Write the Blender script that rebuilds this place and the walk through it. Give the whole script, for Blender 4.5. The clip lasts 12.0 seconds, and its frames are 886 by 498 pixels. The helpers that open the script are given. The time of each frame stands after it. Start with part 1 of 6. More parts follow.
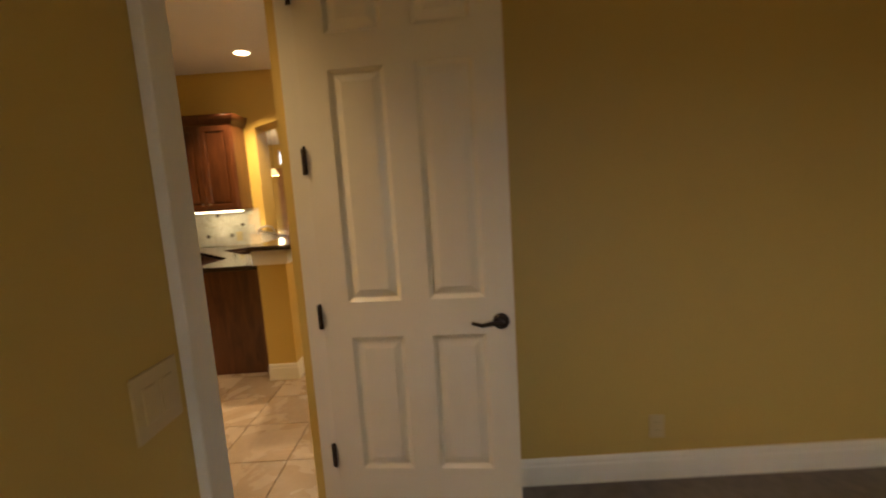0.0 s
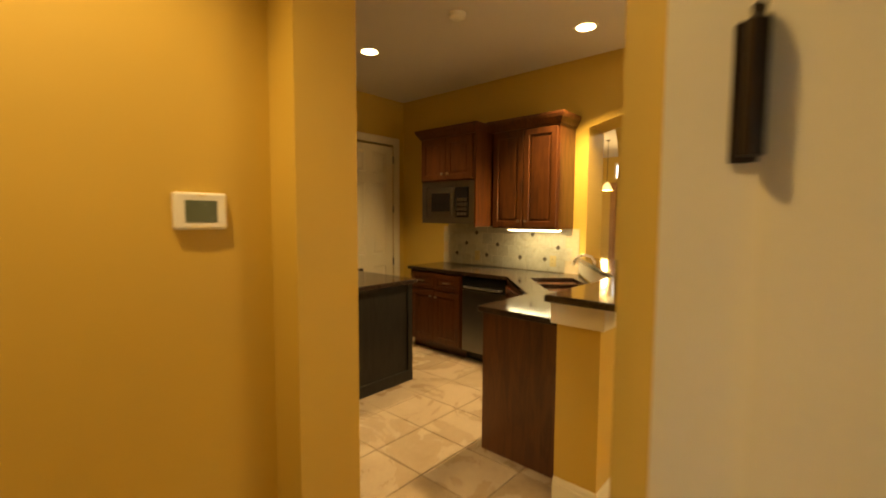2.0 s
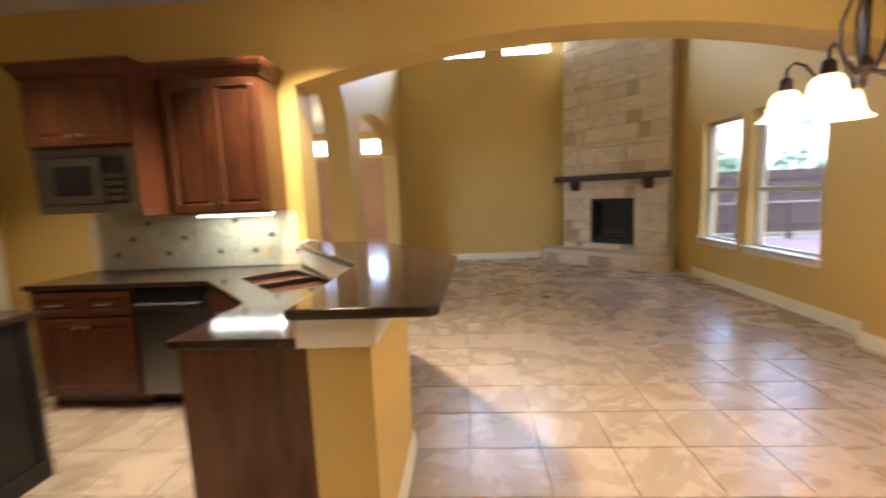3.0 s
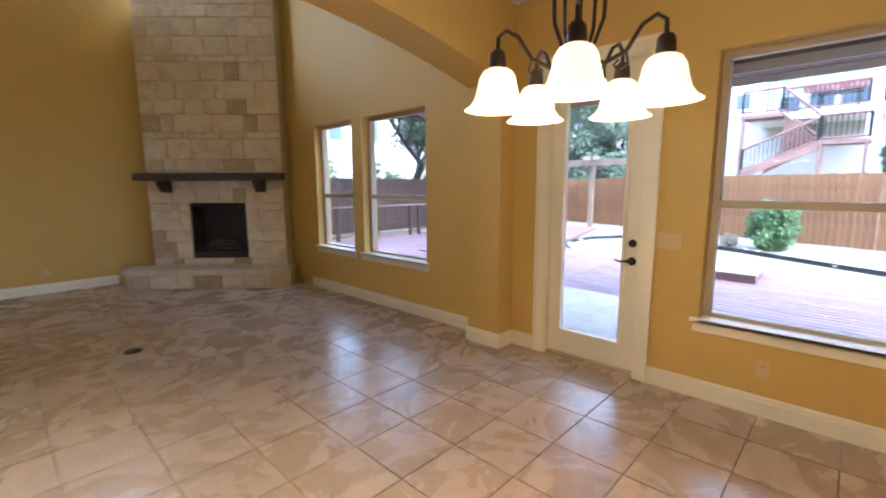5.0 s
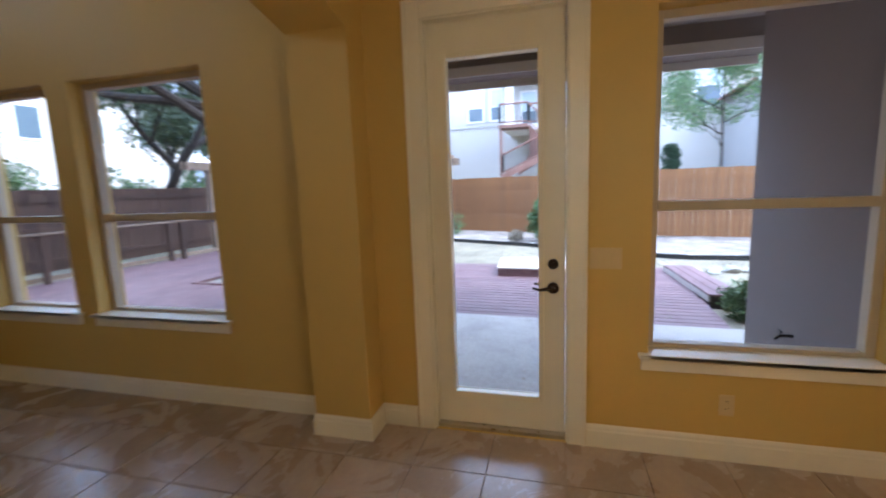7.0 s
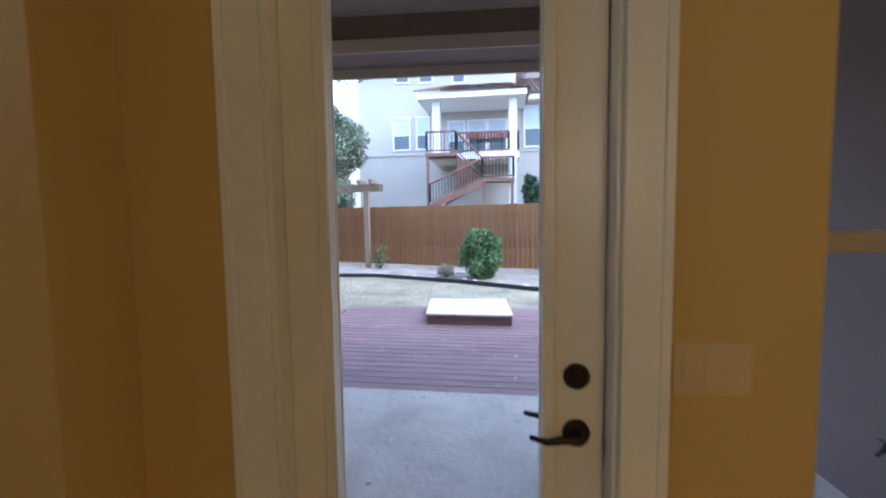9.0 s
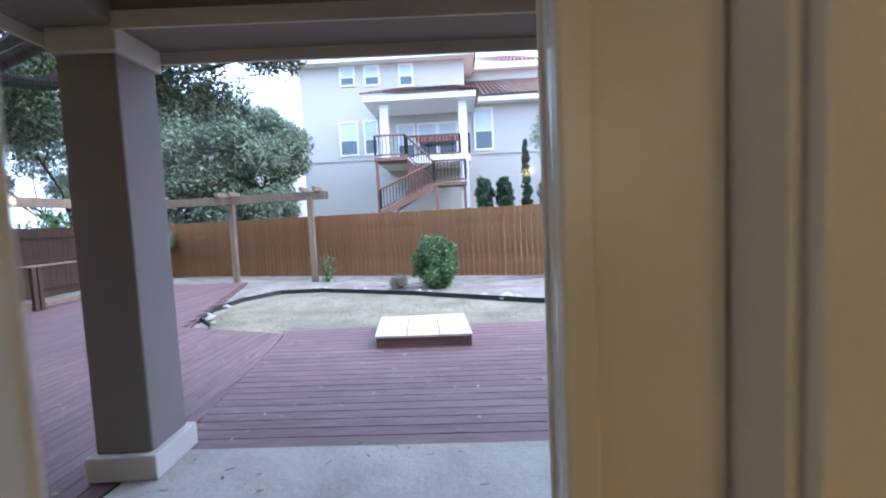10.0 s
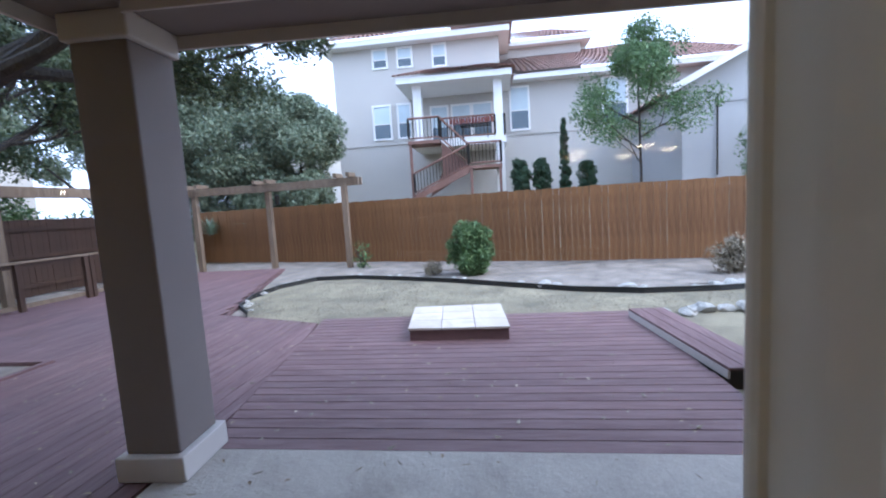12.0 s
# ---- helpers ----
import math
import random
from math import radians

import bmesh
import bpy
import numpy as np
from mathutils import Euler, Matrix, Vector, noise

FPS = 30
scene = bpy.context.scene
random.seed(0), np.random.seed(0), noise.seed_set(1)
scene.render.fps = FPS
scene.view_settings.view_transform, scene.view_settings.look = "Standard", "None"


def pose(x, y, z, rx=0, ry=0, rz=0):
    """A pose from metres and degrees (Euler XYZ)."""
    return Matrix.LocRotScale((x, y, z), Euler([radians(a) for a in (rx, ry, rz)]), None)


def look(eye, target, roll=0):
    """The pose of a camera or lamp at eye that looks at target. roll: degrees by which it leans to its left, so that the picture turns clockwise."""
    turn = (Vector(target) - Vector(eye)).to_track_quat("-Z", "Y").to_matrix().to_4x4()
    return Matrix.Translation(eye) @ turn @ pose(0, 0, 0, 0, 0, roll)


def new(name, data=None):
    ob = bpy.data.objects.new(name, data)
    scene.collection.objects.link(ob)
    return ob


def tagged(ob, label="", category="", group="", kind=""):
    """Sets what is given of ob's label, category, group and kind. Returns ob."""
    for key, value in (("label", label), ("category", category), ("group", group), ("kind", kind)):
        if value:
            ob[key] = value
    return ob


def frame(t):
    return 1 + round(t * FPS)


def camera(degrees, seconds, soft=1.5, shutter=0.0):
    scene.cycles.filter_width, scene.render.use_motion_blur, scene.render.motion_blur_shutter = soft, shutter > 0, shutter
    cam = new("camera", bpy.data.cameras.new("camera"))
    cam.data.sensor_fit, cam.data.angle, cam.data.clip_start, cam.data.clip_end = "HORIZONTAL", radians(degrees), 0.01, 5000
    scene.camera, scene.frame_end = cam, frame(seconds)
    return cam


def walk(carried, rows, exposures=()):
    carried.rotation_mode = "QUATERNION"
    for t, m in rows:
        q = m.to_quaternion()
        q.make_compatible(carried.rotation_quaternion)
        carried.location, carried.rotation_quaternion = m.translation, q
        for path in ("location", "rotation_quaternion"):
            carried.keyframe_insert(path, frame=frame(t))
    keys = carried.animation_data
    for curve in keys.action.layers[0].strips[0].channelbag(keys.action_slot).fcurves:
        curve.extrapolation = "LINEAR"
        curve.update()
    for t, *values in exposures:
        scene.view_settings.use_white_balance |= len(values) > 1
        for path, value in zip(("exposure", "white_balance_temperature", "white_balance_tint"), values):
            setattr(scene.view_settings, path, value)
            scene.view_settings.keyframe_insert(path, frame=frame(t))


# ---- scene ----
cam = camera(91.4, 12.0, soft=1.9, shutter=0.5)

PATH = [
    (0, (0.003, 0.015, 1.448), (-0.021, 1.998, 1.187), -3.7),
    (0.5, (0.02, 0.387, 1.486), (-0.392, 2.32, 1.175), -2.1),
    (1, (-0.051, 0.75, 1.468), (-1.025, 2.475, 1.198), -0.5),
    (1.5, (-0.283, 1.031, 1.477), (-1.625, 2.503, 1.295), 0.6),
    (2, (-0.496, 1.37, 1.508), (-1.826, 2.856, 1.362), 0.3),
    (2.5, (-0.754, 1.642, 1.485), (-1.602, 3.445, 1.308), -1.6),
    (3, (-0.944, 1.976, 1.479), (-1.063, 3.956, 1.225), -2.4),
    (3.5, (-1.023, 2.285, 1.475), (-0.593, 4.221, 1.22), -0.3),
    (5.3, (-0.57, 3.375, 1.508), (0.934, 4.66, 1.212), -1.0),
    (5.5, (-0.506, 3.52, 1.509), (1.031, 4.766, 1.216), -1.4),
    (6, (-0.295, 3.843, 1.504), (1.362, 4.938, 1.263), -0.4),
    (6.5, (-0.049, 4.14, 1.495), (1.735, 5.015, 1.265), 0.7),
    (7, (0.228, 4.374, 1.515), (2.14, 4.888, 1.23), -2.1),
    (7.2, (0.353, 4.457, 1.504), (2.297, 4.833, 1.225), -1.4),
    (8.8, (1.591, 4.60, 1.46), (3.576, 4.754, 1.276), -0.4),
    (9, (1.704, 4.625, 1.442), (3.69, 4.802, 1.291), -0.8),
    (9.5, (2.038, 4.612, 1.475), (4.027, 4.811, 1.402), -1.2),
    (10, (2.37, 4.587, 1.481), (4.365, 4.559, 1.346), -2.7),
    (10.5, (2.56, 4.562, 1.467), (4.541, 4.785, 1.309), -5.9),
    (11, (2.633, 4.581, 1.476), (4.613, 4.833, 1.356), -4),
    (11.5, (2.634, 4.594, 1.484), (4.619, 4.803, 1.356), -3.1),
    (12, (2.63, 4.582, 1.530), (4.616, 4.720, 1.325), -3.5),
]
# stops, kelvin and tint of the clip's own automatic exposure and white balance
EXPOSURE = [(0.0, 2.85, 7200, 13), (0.5, 2.9, 7300, 13), (1.0, 3.05, 7500, 11), (1.5, 3.05, 10300, 4), (2.0, 3.1, 9600, 4), (2.5, 3.3, 5400, 10), (3.0, 3.65, 5100, 10), (3.5, 3.7, 4900, 10), (5.5, 2.95, 5000, 10),
            (6.0, 2.75, 5050, 10), (7.0, 2.3, 5150, 10), (9.0, 1.75, 5050, 10), (9.5, 1.75, 5050, 10), (10.5, 1.5, 5300, 10), (12.0, 1.2, 5300, 10)]
SKY = 0.15
LAMP = 0.22
walk(cam, [(t, look(eye, target, roll)) for t, eye, target, roll in PATH], EXPOSURE)

# ---- world, sun and sky: bright overcast evening ----
SUN_EL, SUN_AZ = radians(38), radians(200)
world = bpy.data.worlds.new("sky")
scene.world = world
world.use_nodes = True
wn, wl = world.node_tree.nodes, world.node_tree.links
wn.clear()
w_out = wn.new("ShaderNodeOutputWorld")
w_bg = wn.new("ShaderNodeBackground")
w_sky = wn.new("ShaderNodeTexSky")
w_sky.sky_type = "NISHITA"
w_sky.sun_disc = False
w_sky.sun_elevation, w_sky.sun_rotation = SUN_EL, SUN_AZ
w_sky.dust_density, w_sky.air_density, w_sky.ozone_density = 6.0, 1.0, 0.6
w_grey = wn.new("ShaderNodeMixRGB")
w_grey.inputs[0].default_value = 0.78
w_grey.inputs[2].default_value = (7.5, 8.6, 10.9, 1)
w_bg.inputs[1].default_value = SKY
wl.new(w_sky.outputs[0], w_grey.inputs[1])
wl.new(w_grey.outputs[0], w_bg.inputs[0])
wl.new(w_bg.outputs[0], w_out.inputs[0])

sun_data = bpy.data.lights.new("sun", "SUN")
sun_data.energy, sun_data.angle, sun_data.color = 0.7, radians(25), (1.0, 0.97, 0.93)
sun = new("sun", sun_data)
sun.matrix_world = look((0, 0, 30), (math.sin(SUN_AZ) * -10, math.cos(SUN_AZ) * -10, 30 - 12))


def lamp(name, kind, place, watts, color, size=0.1, turn=None, size_y=None, spread=None):
    d = bpy.data.lights.new(name, kind)
    d.energy, d.color = watts * LAMP, color
    if kind == "AREA":
        d.size = size
        if size_y:
            d.shape, d.size_y = "RECTANGLE", size_y
        if spread:
            d.spread = spread
    else:
        d.shadow_soft_size = size
    if kind == "SPOT":
        d.spot_size, d.spot_blend = radians(105), 0.6
    ob = new(name, d)
    ob.matrix_world = turn if turn else Matrix.Translation(place)
    return ob


WARM = (1.0, 0.74, 0.42)
DAY = (0.86, 0.92, 1.0)

# ---- materials ----
def socket(node, name):
    return node.inputs[name]


def base_mat(name):
    m = bpy.data.materials.new(name)
    m.use_nodes = True
    nt = m.node_tree
    return m, nt, nt.nodes["Principled BSDF"]


def coords(nt, scale=1.0, stretch=(1, 1, 1)):
    tc = nt.nodes.new("ShaderNodeTexCoord")
    mp = nt.nodes.new("ShaderNodeMapping")
    mp.inputs["Scale"].default_value = [scale * s for s in stretch]
    nt.links.new(tc.outputs["Object"], mp.inputs[0])
    return mp.outputs[0]


def noise_tex(nt, vec, scale, detail=4.0, rough=0.6, distort=0.0):
    n = nt.nodes.new("ShaderNodeTexNoise")
    n.inputs["Scale"].default_value, n.inputs["Detail"].default_value = scale, detail
    n.inputs["Roughness"].default_value, n.inputs["Distortion"].default_value = rough, distort
    nt.links.new(vec, n.inputs["Vector"])
    return n.outputs["Fac"]


def ramp(nt, fac, stops):
    r = nt.nodes.new("ShaderNodeValToRGB")
    e = r.color_ramp.elements
    while len(e) < len(stops):
        e.new(0.5)
    for k, (p, c) in zip(e, stops):
        k.position, k.color = p, (*c, 1)
    nt.links.new(fac, r.inputs[0])
    return r.outputs[0]


def mix(nt, a, b, fac=0.5, mode="MULTIPLY"):
    x = nt.nodes.new("ShaderNodeMixRGB")
    x.blend_type = mode
    x.inputs[0].default_value = fac
    if not isinstance(fac, (int, float)):
        nt.links.new(fac, x.inputs[0])
    nt.links.new(a, x.inputs[1])
    nt.links.new(b, x.inputs[2])
    return x.outputs[0]


def bump(nt, bsdf, fac, strength, dist=0.01):
    b = nt.nodes.new("ShaderNodeBump")
    b.inputs["Strength"].default_value, b.inputs["Distance"].default_value = strength, dist
    nt.links.new(fac, b.inputs["Height"])
    nt.links.new(b.outputs[0], bsdf.inputs["Normal"])


def island_tint(nt, amount, obj=True):
    """A grey value that differs from piece to piece."""
    if obj:
        src = nt.nodes.new("ShaderNodeObjectInfo").outputs["Random"]
    else:
        src = nt.nodes.new("ShaderNodeNewGeometry").outputs["Random Per Island"]
    return ramp(nt, src, [(0.0, (1 - amount,) * 3), (1.0, (1.0,) * 3)])


def shade(c, k):
    return tuple(min(1, v * k) for v in c)


def surface(name, color, rough=0.5, metal=0.0, vary=0.12, scale=6.0, fine=60.0, relief=0.1, pieces=0.0, islands=0.0, coat=0.0,
            stretch=(1, 1, 1), dist=0.004):
    """A surface with a broad stain, a fine grain, a little relief and uneven gloss."""
    m, nt, b = base_mat(name)
    v = coords(nt, 1.0, stretch)
    broad, grain = noise_tex(nt, v, scale, 5), noise_tex(nt, v, fine, 4)
    col = mix(nt, ramp(nt, broad, [(0.3, shade(color, 1 - vary)), (0.7, shade(color, 1 + vary))]),
              ramp(nt, grain, [(0.3, (1 - vary,) * 3), (0.7, (1, 1, 1))]), 0.6)
    if pieces:
        col = mix(nt, col, island_tint(nt, pieces), 1.0)
    if islands:
        col = mix(nt, col, island_tint(nt, islands, False), 1.0)
    nt.links.new(col, b.inputs["Base Color"])
    nt.links.new(ramp(nt, broad, [(0.3, (rough * 0.85,) * 3), (0.7, (min(1, rough * 1.15),) * 3)]), b.inputs["Roughness"])
    b.inputs["Metallic"].default_value = metal
    b.inputs["Coat Weight"].default_value = coat
    if relief:
        bump(nt, b, grain, relief, dist)
    return m


def wood(name, dark, light, rough=0.4, along="z", pieces=0.3, scale=3.0, relief=0.15, coat=0.0):
    m, nt, b = base_mat(name)
    st = {"x": (0.12, 1, 1), "y": (1, 0.12, 1), "z": (1, 1, 0.12)}[along]
    v = coords(nt, 1.0, st)
    grain = noise_tex(nt, v, scale * 9, 6, 0.65, 1.2)
    broad = noise_tex(nt, v, scale, 3)
    col = ramp(nt, grain, [(0.3, dark), (0.62, light)])
    col = mix(nt, col, ramp(nt, broad, [(0.3, (0.72,) * 3), (0.7, (1,) * 3)]), 0.8)
    if pieces:
        col = mix(nt, col, island_tint(nt, pieces), 1.0)
    nt.links.new(col, b.inputs["Base Color"])
    nt.links.new(ramp(nt, grain, [(0.3, (rough * 1.2,) * 3), (0.7, (rough * 0.85,) * 3)]), b.inputs["Roughness"])
    b.inputs["Coat Weight"].default_value = coat
    bump(nt, b, grain, relief, 0.003)
    return m


def stone_mat(name, tones, rough, pieces=True, scale=5.0, relief=0.4, dist=0.01, swirl=1.5, tint=0.35, fleck=None):
    m, nt, b = base_mat(name)
    tc = nt.nodes.new("ShaderNodeTexCoord")
    vec = tc.outputs["Object"]
    if pieces:
        oi = nt.nodes.new("ShaderNodeObjectInfo")
        sc = nt.nodes.new("ShaderNodeVectorMath")
        sc.operation = "ADD"
        mul = nt.nodes.new("ShaderNodeMath")
        mul.operation = "MULTIPLY"
        mul.inputs[1].default_value = 37.0
        nt.links.new(oi.outputs["Random"], mul.inputs[0])
        nt.links.new(vec, sc.inputs[0])
        nt.links.new(mul.outputs[0], sc.inputs[1])
        vec = sc.outputs[0]
    broad = noise_tex(nt, vec, scale, 6, 0.6, swirl)
    fine = noise_tex(nt, vec, scale * 14, 5, 0.7)
    n = len(tones)
    col = ramp(nt, broad, [(0.28 + 0.44 * k / (n - 1), t) for k, t in enumerate(tones)])
    col = mix(nt, col, ramp(nt, fine, [(0.3, (0.8,) * 3), (0.7, (1,) * 3)]), 0.7)
    if pieces:
        col = mix(nt, col, island_tint(nt, tint), 1.0)
    if fleck:
        sp = noise_tex(nt, vec, 260, 2)
        col = mix(nt, col, ramp(nt, sp, [(0.58, (0, 0, 0)), (0.68, fleck)]), 1.0, "ADD")
    nt.links.new(col, b.inputs["Base Color"])
    nt.links.new(ramp(nt, broad, [(0.3, (rough * 0.8,) * 3), (0.7, (min(1, rough * 1.25),) * 3)]), b.inputs["Roughness"])
    if relief:
        bump(nt, b, fine, relief, dist)
    return m


def glow(name, color, power):
    m, nt, b = base_mat(name)
    b.inputs["Base Color"].default_value = (*color, 1)
    b.inputs["Emission Color"].default_value = (*color, 1)
    b.inputs["Emission Strength"].default_value = power * LAMP
    return m


def glass_mat(name, tint=(1, 1, 1), gloss=0.014):
    """Clear window glass: mostly straight through, with a faint mirror image."""
    m = bpy.data.materials.new(name)
    m.use_nodes = True
    nt = m.node_tree
    nt.nodes.clear()
    o, t, g, mx = (nt.nodes.new("ShaderNode" + k) for k in ("OutputMaterial", "BsdfTransparent", "BsdfGlossy", "MixShader"))
    f = nt.nodes.new("ShaderNodeLayerWeight")
    p, q = nt.nodes.new("ShaderNodeMath"), nt.nodes.new("ShaderNodeMath")
    p.operation, q.operation = "POWER", "MULTIPLY_ADD"
    p.inputs[1].default_value, q.inputs[1].default_value, q.inputs[2].default_value = 5.0, 0.9, gloss
    nt.links.new(f.outputs["Facing"], p.inputs[0])
    nt.links.new(p.outputs[0], q.inputs[0])
    t.inputs[0].default_value = (*tint, 1)
    g.inputs["Roughness"].default_value = 0.0
    nt.links.new(q.outputs[0], mx.inputs[0])
    nt.links.new(t.outputs[0], mx.inputs[1])
    nt.links.new(g.outputs[0], mx.inputs[2])
    nt.links.new(mx.outputs[0], o.inputs[0])
    return m


def leaf_mat(name, a, b_, c):
    m, nt, b = base_mat(name)
    g = nt.nodes.new("ShaderNodeNewGeometry")
    nt.links.new(ramp(nt, g.outputs["Random Per Island"], [(0.0, a), (0.6, b_), (1.0, c)]), b.inputs["Base Color"])
    b.inputs["Roughness"].default_value = 0.55
    b.inputs["Subsurface Weight"].default_value = 0.0
    b.inputs["Transmission Weight"].default_value = 0.0
    return m


M = {}
M["wall"] = surface("gold wall paint", (0.585, 0.40, 0.10), 0.62, vary=0.03, scale=1.5, fine=170, relief=0.22, dist=0.002)
M["ceil"] = surface("white ceiling paint", (0.72, 0.69, 0.64), 0.8, vary=0.03, scale=1.2, fine=150, relief=0.3, dist=0.002)
M["trim"] = surface("cream trim paint", (0.80, 0.745, 0.60), 0.38, vary=0.03, scale=3, fine=70, relief=0.05)
M["door"] = surface("cream door paint", (0.78, 0.72, 0.565), 0.36, vary=0.03, scale=3, fine=90, relief=0.05)
M["plate"] = surface("ivory plastic", (0.78, 0.70, 0.52), 0.35, vary=0.02, scale=20, fine=200, relief=0.0)
M["gold_plate"] = surface("almond plastic", (0.60, 0.46, 0.22), 0.4, vary=0.02, scale=20, fine=200, relief=0.0)
M["white_plastic"] = surface("white plastic", (0.80, 0.78, 0.72), 0.4, vary=0.02, scale=20, fine=200, relief=0.0)
M["lcd"] = surface("grey green display", (0.10, 0.125, 0.08), 0.25, vary=0.04, scale=30, fine=200, relief=0.0)
M["carpet"] = surface("grey brown carpet", (0.24, 0.20, 0.16), 0.95, vary=0.18, scale=14, fine=420, relief=0.7, dist=0.01)
M["tile"] = stone_mat("travertine look tile", [(0.37, 0.28, 0.20), (0.43, 0.33, 0.24), (0.47, 0.37, 0.28), (0.53, 0.43, 0.335)], 0.27, scale=1.8, relief=0.06,
                      dist=0.002, swirl=1.6, tint=0.11)
M["grout"] = surface("brown grout", (0.33, 0.25, 0.18), 0.85, vary=0.1, scale=20, fine=200, relief=0.2)
M["bronze"] = surface("oil rubbed bronze", (0.035, 0.024, 0.018), 0.38, 0.75, vary=0.2, scale=25, fine=120, relief=0.05)
M["nickel"] = surface("brushed nickel", (0.62, 0.58, 0.52), 0.3, 1.0, vary=0.06, scale=20, fine=160, relief=0.03)
M["steel"] = surface("stainless steel", (0.23, 0.228, 0.225), 0.36, 1.0, vary=0.05, scale=4, fine=90, relief=0.03, stretch=(0.1, 1, 1))
M["black_glass"] = surface("black glass", (0.012, 0.012, 0.013), 0.08, vary=0.05, relief=0.0)
M["cherry"] = wood("cherry cabinet wood", (0.052, 0.0145, 0.0055), (0.128, 0.042, 0.015), 0.33, "z", 0.15, 2.2, 0.06, 0.25)
M["black_wood"] = wood("black stained wood", (0.004, 0.0035, 0.003), (0.011, 0.009, 0.008), 0.5, "z", 0.1, 2.2, 0.06)
M["granite"] = stone_mat("dark brown granite", [(0.010, 0.007, 0.006), (0.035, 0.02, 0.015), (0.022, 0.016, 0.014)], 0.10, False, 30, 0.0, swirl=1.0, fleck=(0.06, 0.045, 0.035))
M["splash"] = stone_mat("tumbled cream tile", [(0.50, 0.44, 0.31), (0.60, 0.55, 0.41), (0.68, 0.63, 0.50)], 0.5, True, 9, 0.25, 0.003, tint=0.14)
M["accent"] = surface("bronze accent tile", (0.10, 0.07, 0.045), 0.35, 0.4, vary=0.2, scale=40, relief=0.2)
M["limestone"] = stone_mat("cream limestone", [(0.56, 0.42, 0.25), (0.70, 0.57, 0.38), (0.78, 0.67, 0.48)], 0.85, True, 4.5, 0.7, 0.012, 1.0, 0.12)
M["limestone_tan"] = stone_mat("tan limestone", [(0.40, 0.28, 0.15), (0.50, 0.37, 0.21), (0.58, 0.46, 0.30)], 0.85, True, 5, 0.7, 0.012, 1.2, 0.25)
M["mortar"] = surface("buff mortar", (0.60, 0.49, 0.33), 0.95, vary=0.12, scale=12, fine=120, relief=0.5)
M["hearth"] = stone_mat("hearth slab limestone", [(0.50, 0.42, 0.29), (0.60, 0.52, 0.38), (0.67, 0.60, 0.46)], 0.8, False, 5, 0.5, 0.008)
M["mantel"] = wood("dark stained beam", (0.014, 0.008, 0.005), (0.045, 0.024, 0.013), 0.55, "x", 0.0, 2.0, 0.4)
M["soot"] = surface("sooty firebox metal", (0.018, 0.015, 0.013), 0.7, 0.2, vary=0.3, scale=6, relief=0.2)
M["vinyl"] = surface("tan window frame", (0.47, 0.39, 0.27), 0.45, vary=0.03, scale=8, fine=120, relief=0.03)
M["glass"] = glass_mat("window glass")
M["shade"] = glow("lit alabaster glass shade", (1.0, 0.72, 0.34), 0.9)
M["bulb"] = glow("lit lamp bulb", (1.0, 0.80, 0.48), 6.0)
M["can_glow"] = glow("lit downlight lens", (1.0, 0.80, 0.52), 10.0)
M["strip_glow"] = glow("lit strip lens", (1.0, 0.92, 0.66), 14.0)
M["stucco"] = surface("taupe patio stucco", (0.215, 0.178, 0.16), 0.9, vary=0.06, scale=2, fine=150, relief=0.55, dist=0.006)
M["stucco_light"] = surface("pale stucco trim", (0.56, 0.51, 0.46), 0.9, vary=0.05, scale=2, fine=150, relief=0.4, dist=0.005)
M["soffit"] = surface("brown soffit paint", (0.34, 0.28, 0.245), 0.8, vary=0.06, scale=2, fine=120, relief=0.2)
M["stucco_house"] = surface("cream house stucco", (0.50, 0.465, 0.415), 0.92, vary=0.04, scale=0.7, fine=60, relief=0.3, dist=0.01)
# house stucco greyed down, the wall's shadow put into its colour
M["stucco_shaded"] = surface("shaded house stucco", (0.40, 0.39, 0.38), 0.92, vary=0.05, scale=0.8, fine=60, relief=0.3, dist=0.01)
M["white_house"] = surface("white house trim", (0.78, 0.76, 0.72), 0.6, vary=0.03, scale=2, fine=60, relief=0.0)
M["roof"] = surface("red clay roof tile", (0.42, 0.245, 0.19), 0.8, vary=0.25, scale=3, fine=30, relief=0.2, islands=0.4)
M["house_glass"] = surface("house window glass", (0.10, 0.13, 0.15), 0.05, vary=0.05, relief=0.0)
M["blind"] = surface("pale window blind", (0.55, 0.62, 0.64), 0.6, vary=0.06, scale=2, relief=0.0)
M["stair_wood"] = wood("red brown stair wood", (0.15, 0.07, 0.05), (0.27, 0.14, 0.10), 0.6, "x", 0.1, 2, 0.1)
M["concrete"] = stone_mat("exposed aggregate concrete", [(0.30, 0.265, 0.225), (0.40, 0.36, 0.31), (0.47, 0.43, 0.37)], 0.9, False, 1.6, 0.9, 0.01, 0.5, fleck=(0.22, 0.20, 0.18))
M["deck"] = wood("red brown composite deck", (0.135, 0.070, 0.068), (0.20, 0.112, 0.108), 0.62, "y", 0.16, 1.4, 0.12)
M["deck_x"] = wood("red brown composite deck across", (0.135, 0.070, 0.068), (0.20, 0.112, 0.108), 0.62, "x", 0.16, 1.4, 0.12)
M["dark_gap"] = surface("dark joist gap", (0.02, 0.015, 0.013), 0.9, relief=0.0)
M["fence"] = wood("orange stained cedar", (0.15, 0.062, 0.018), (0.27, 0.125, 0.04), 0.65, "z", 0.2, 1.6, 0.3)
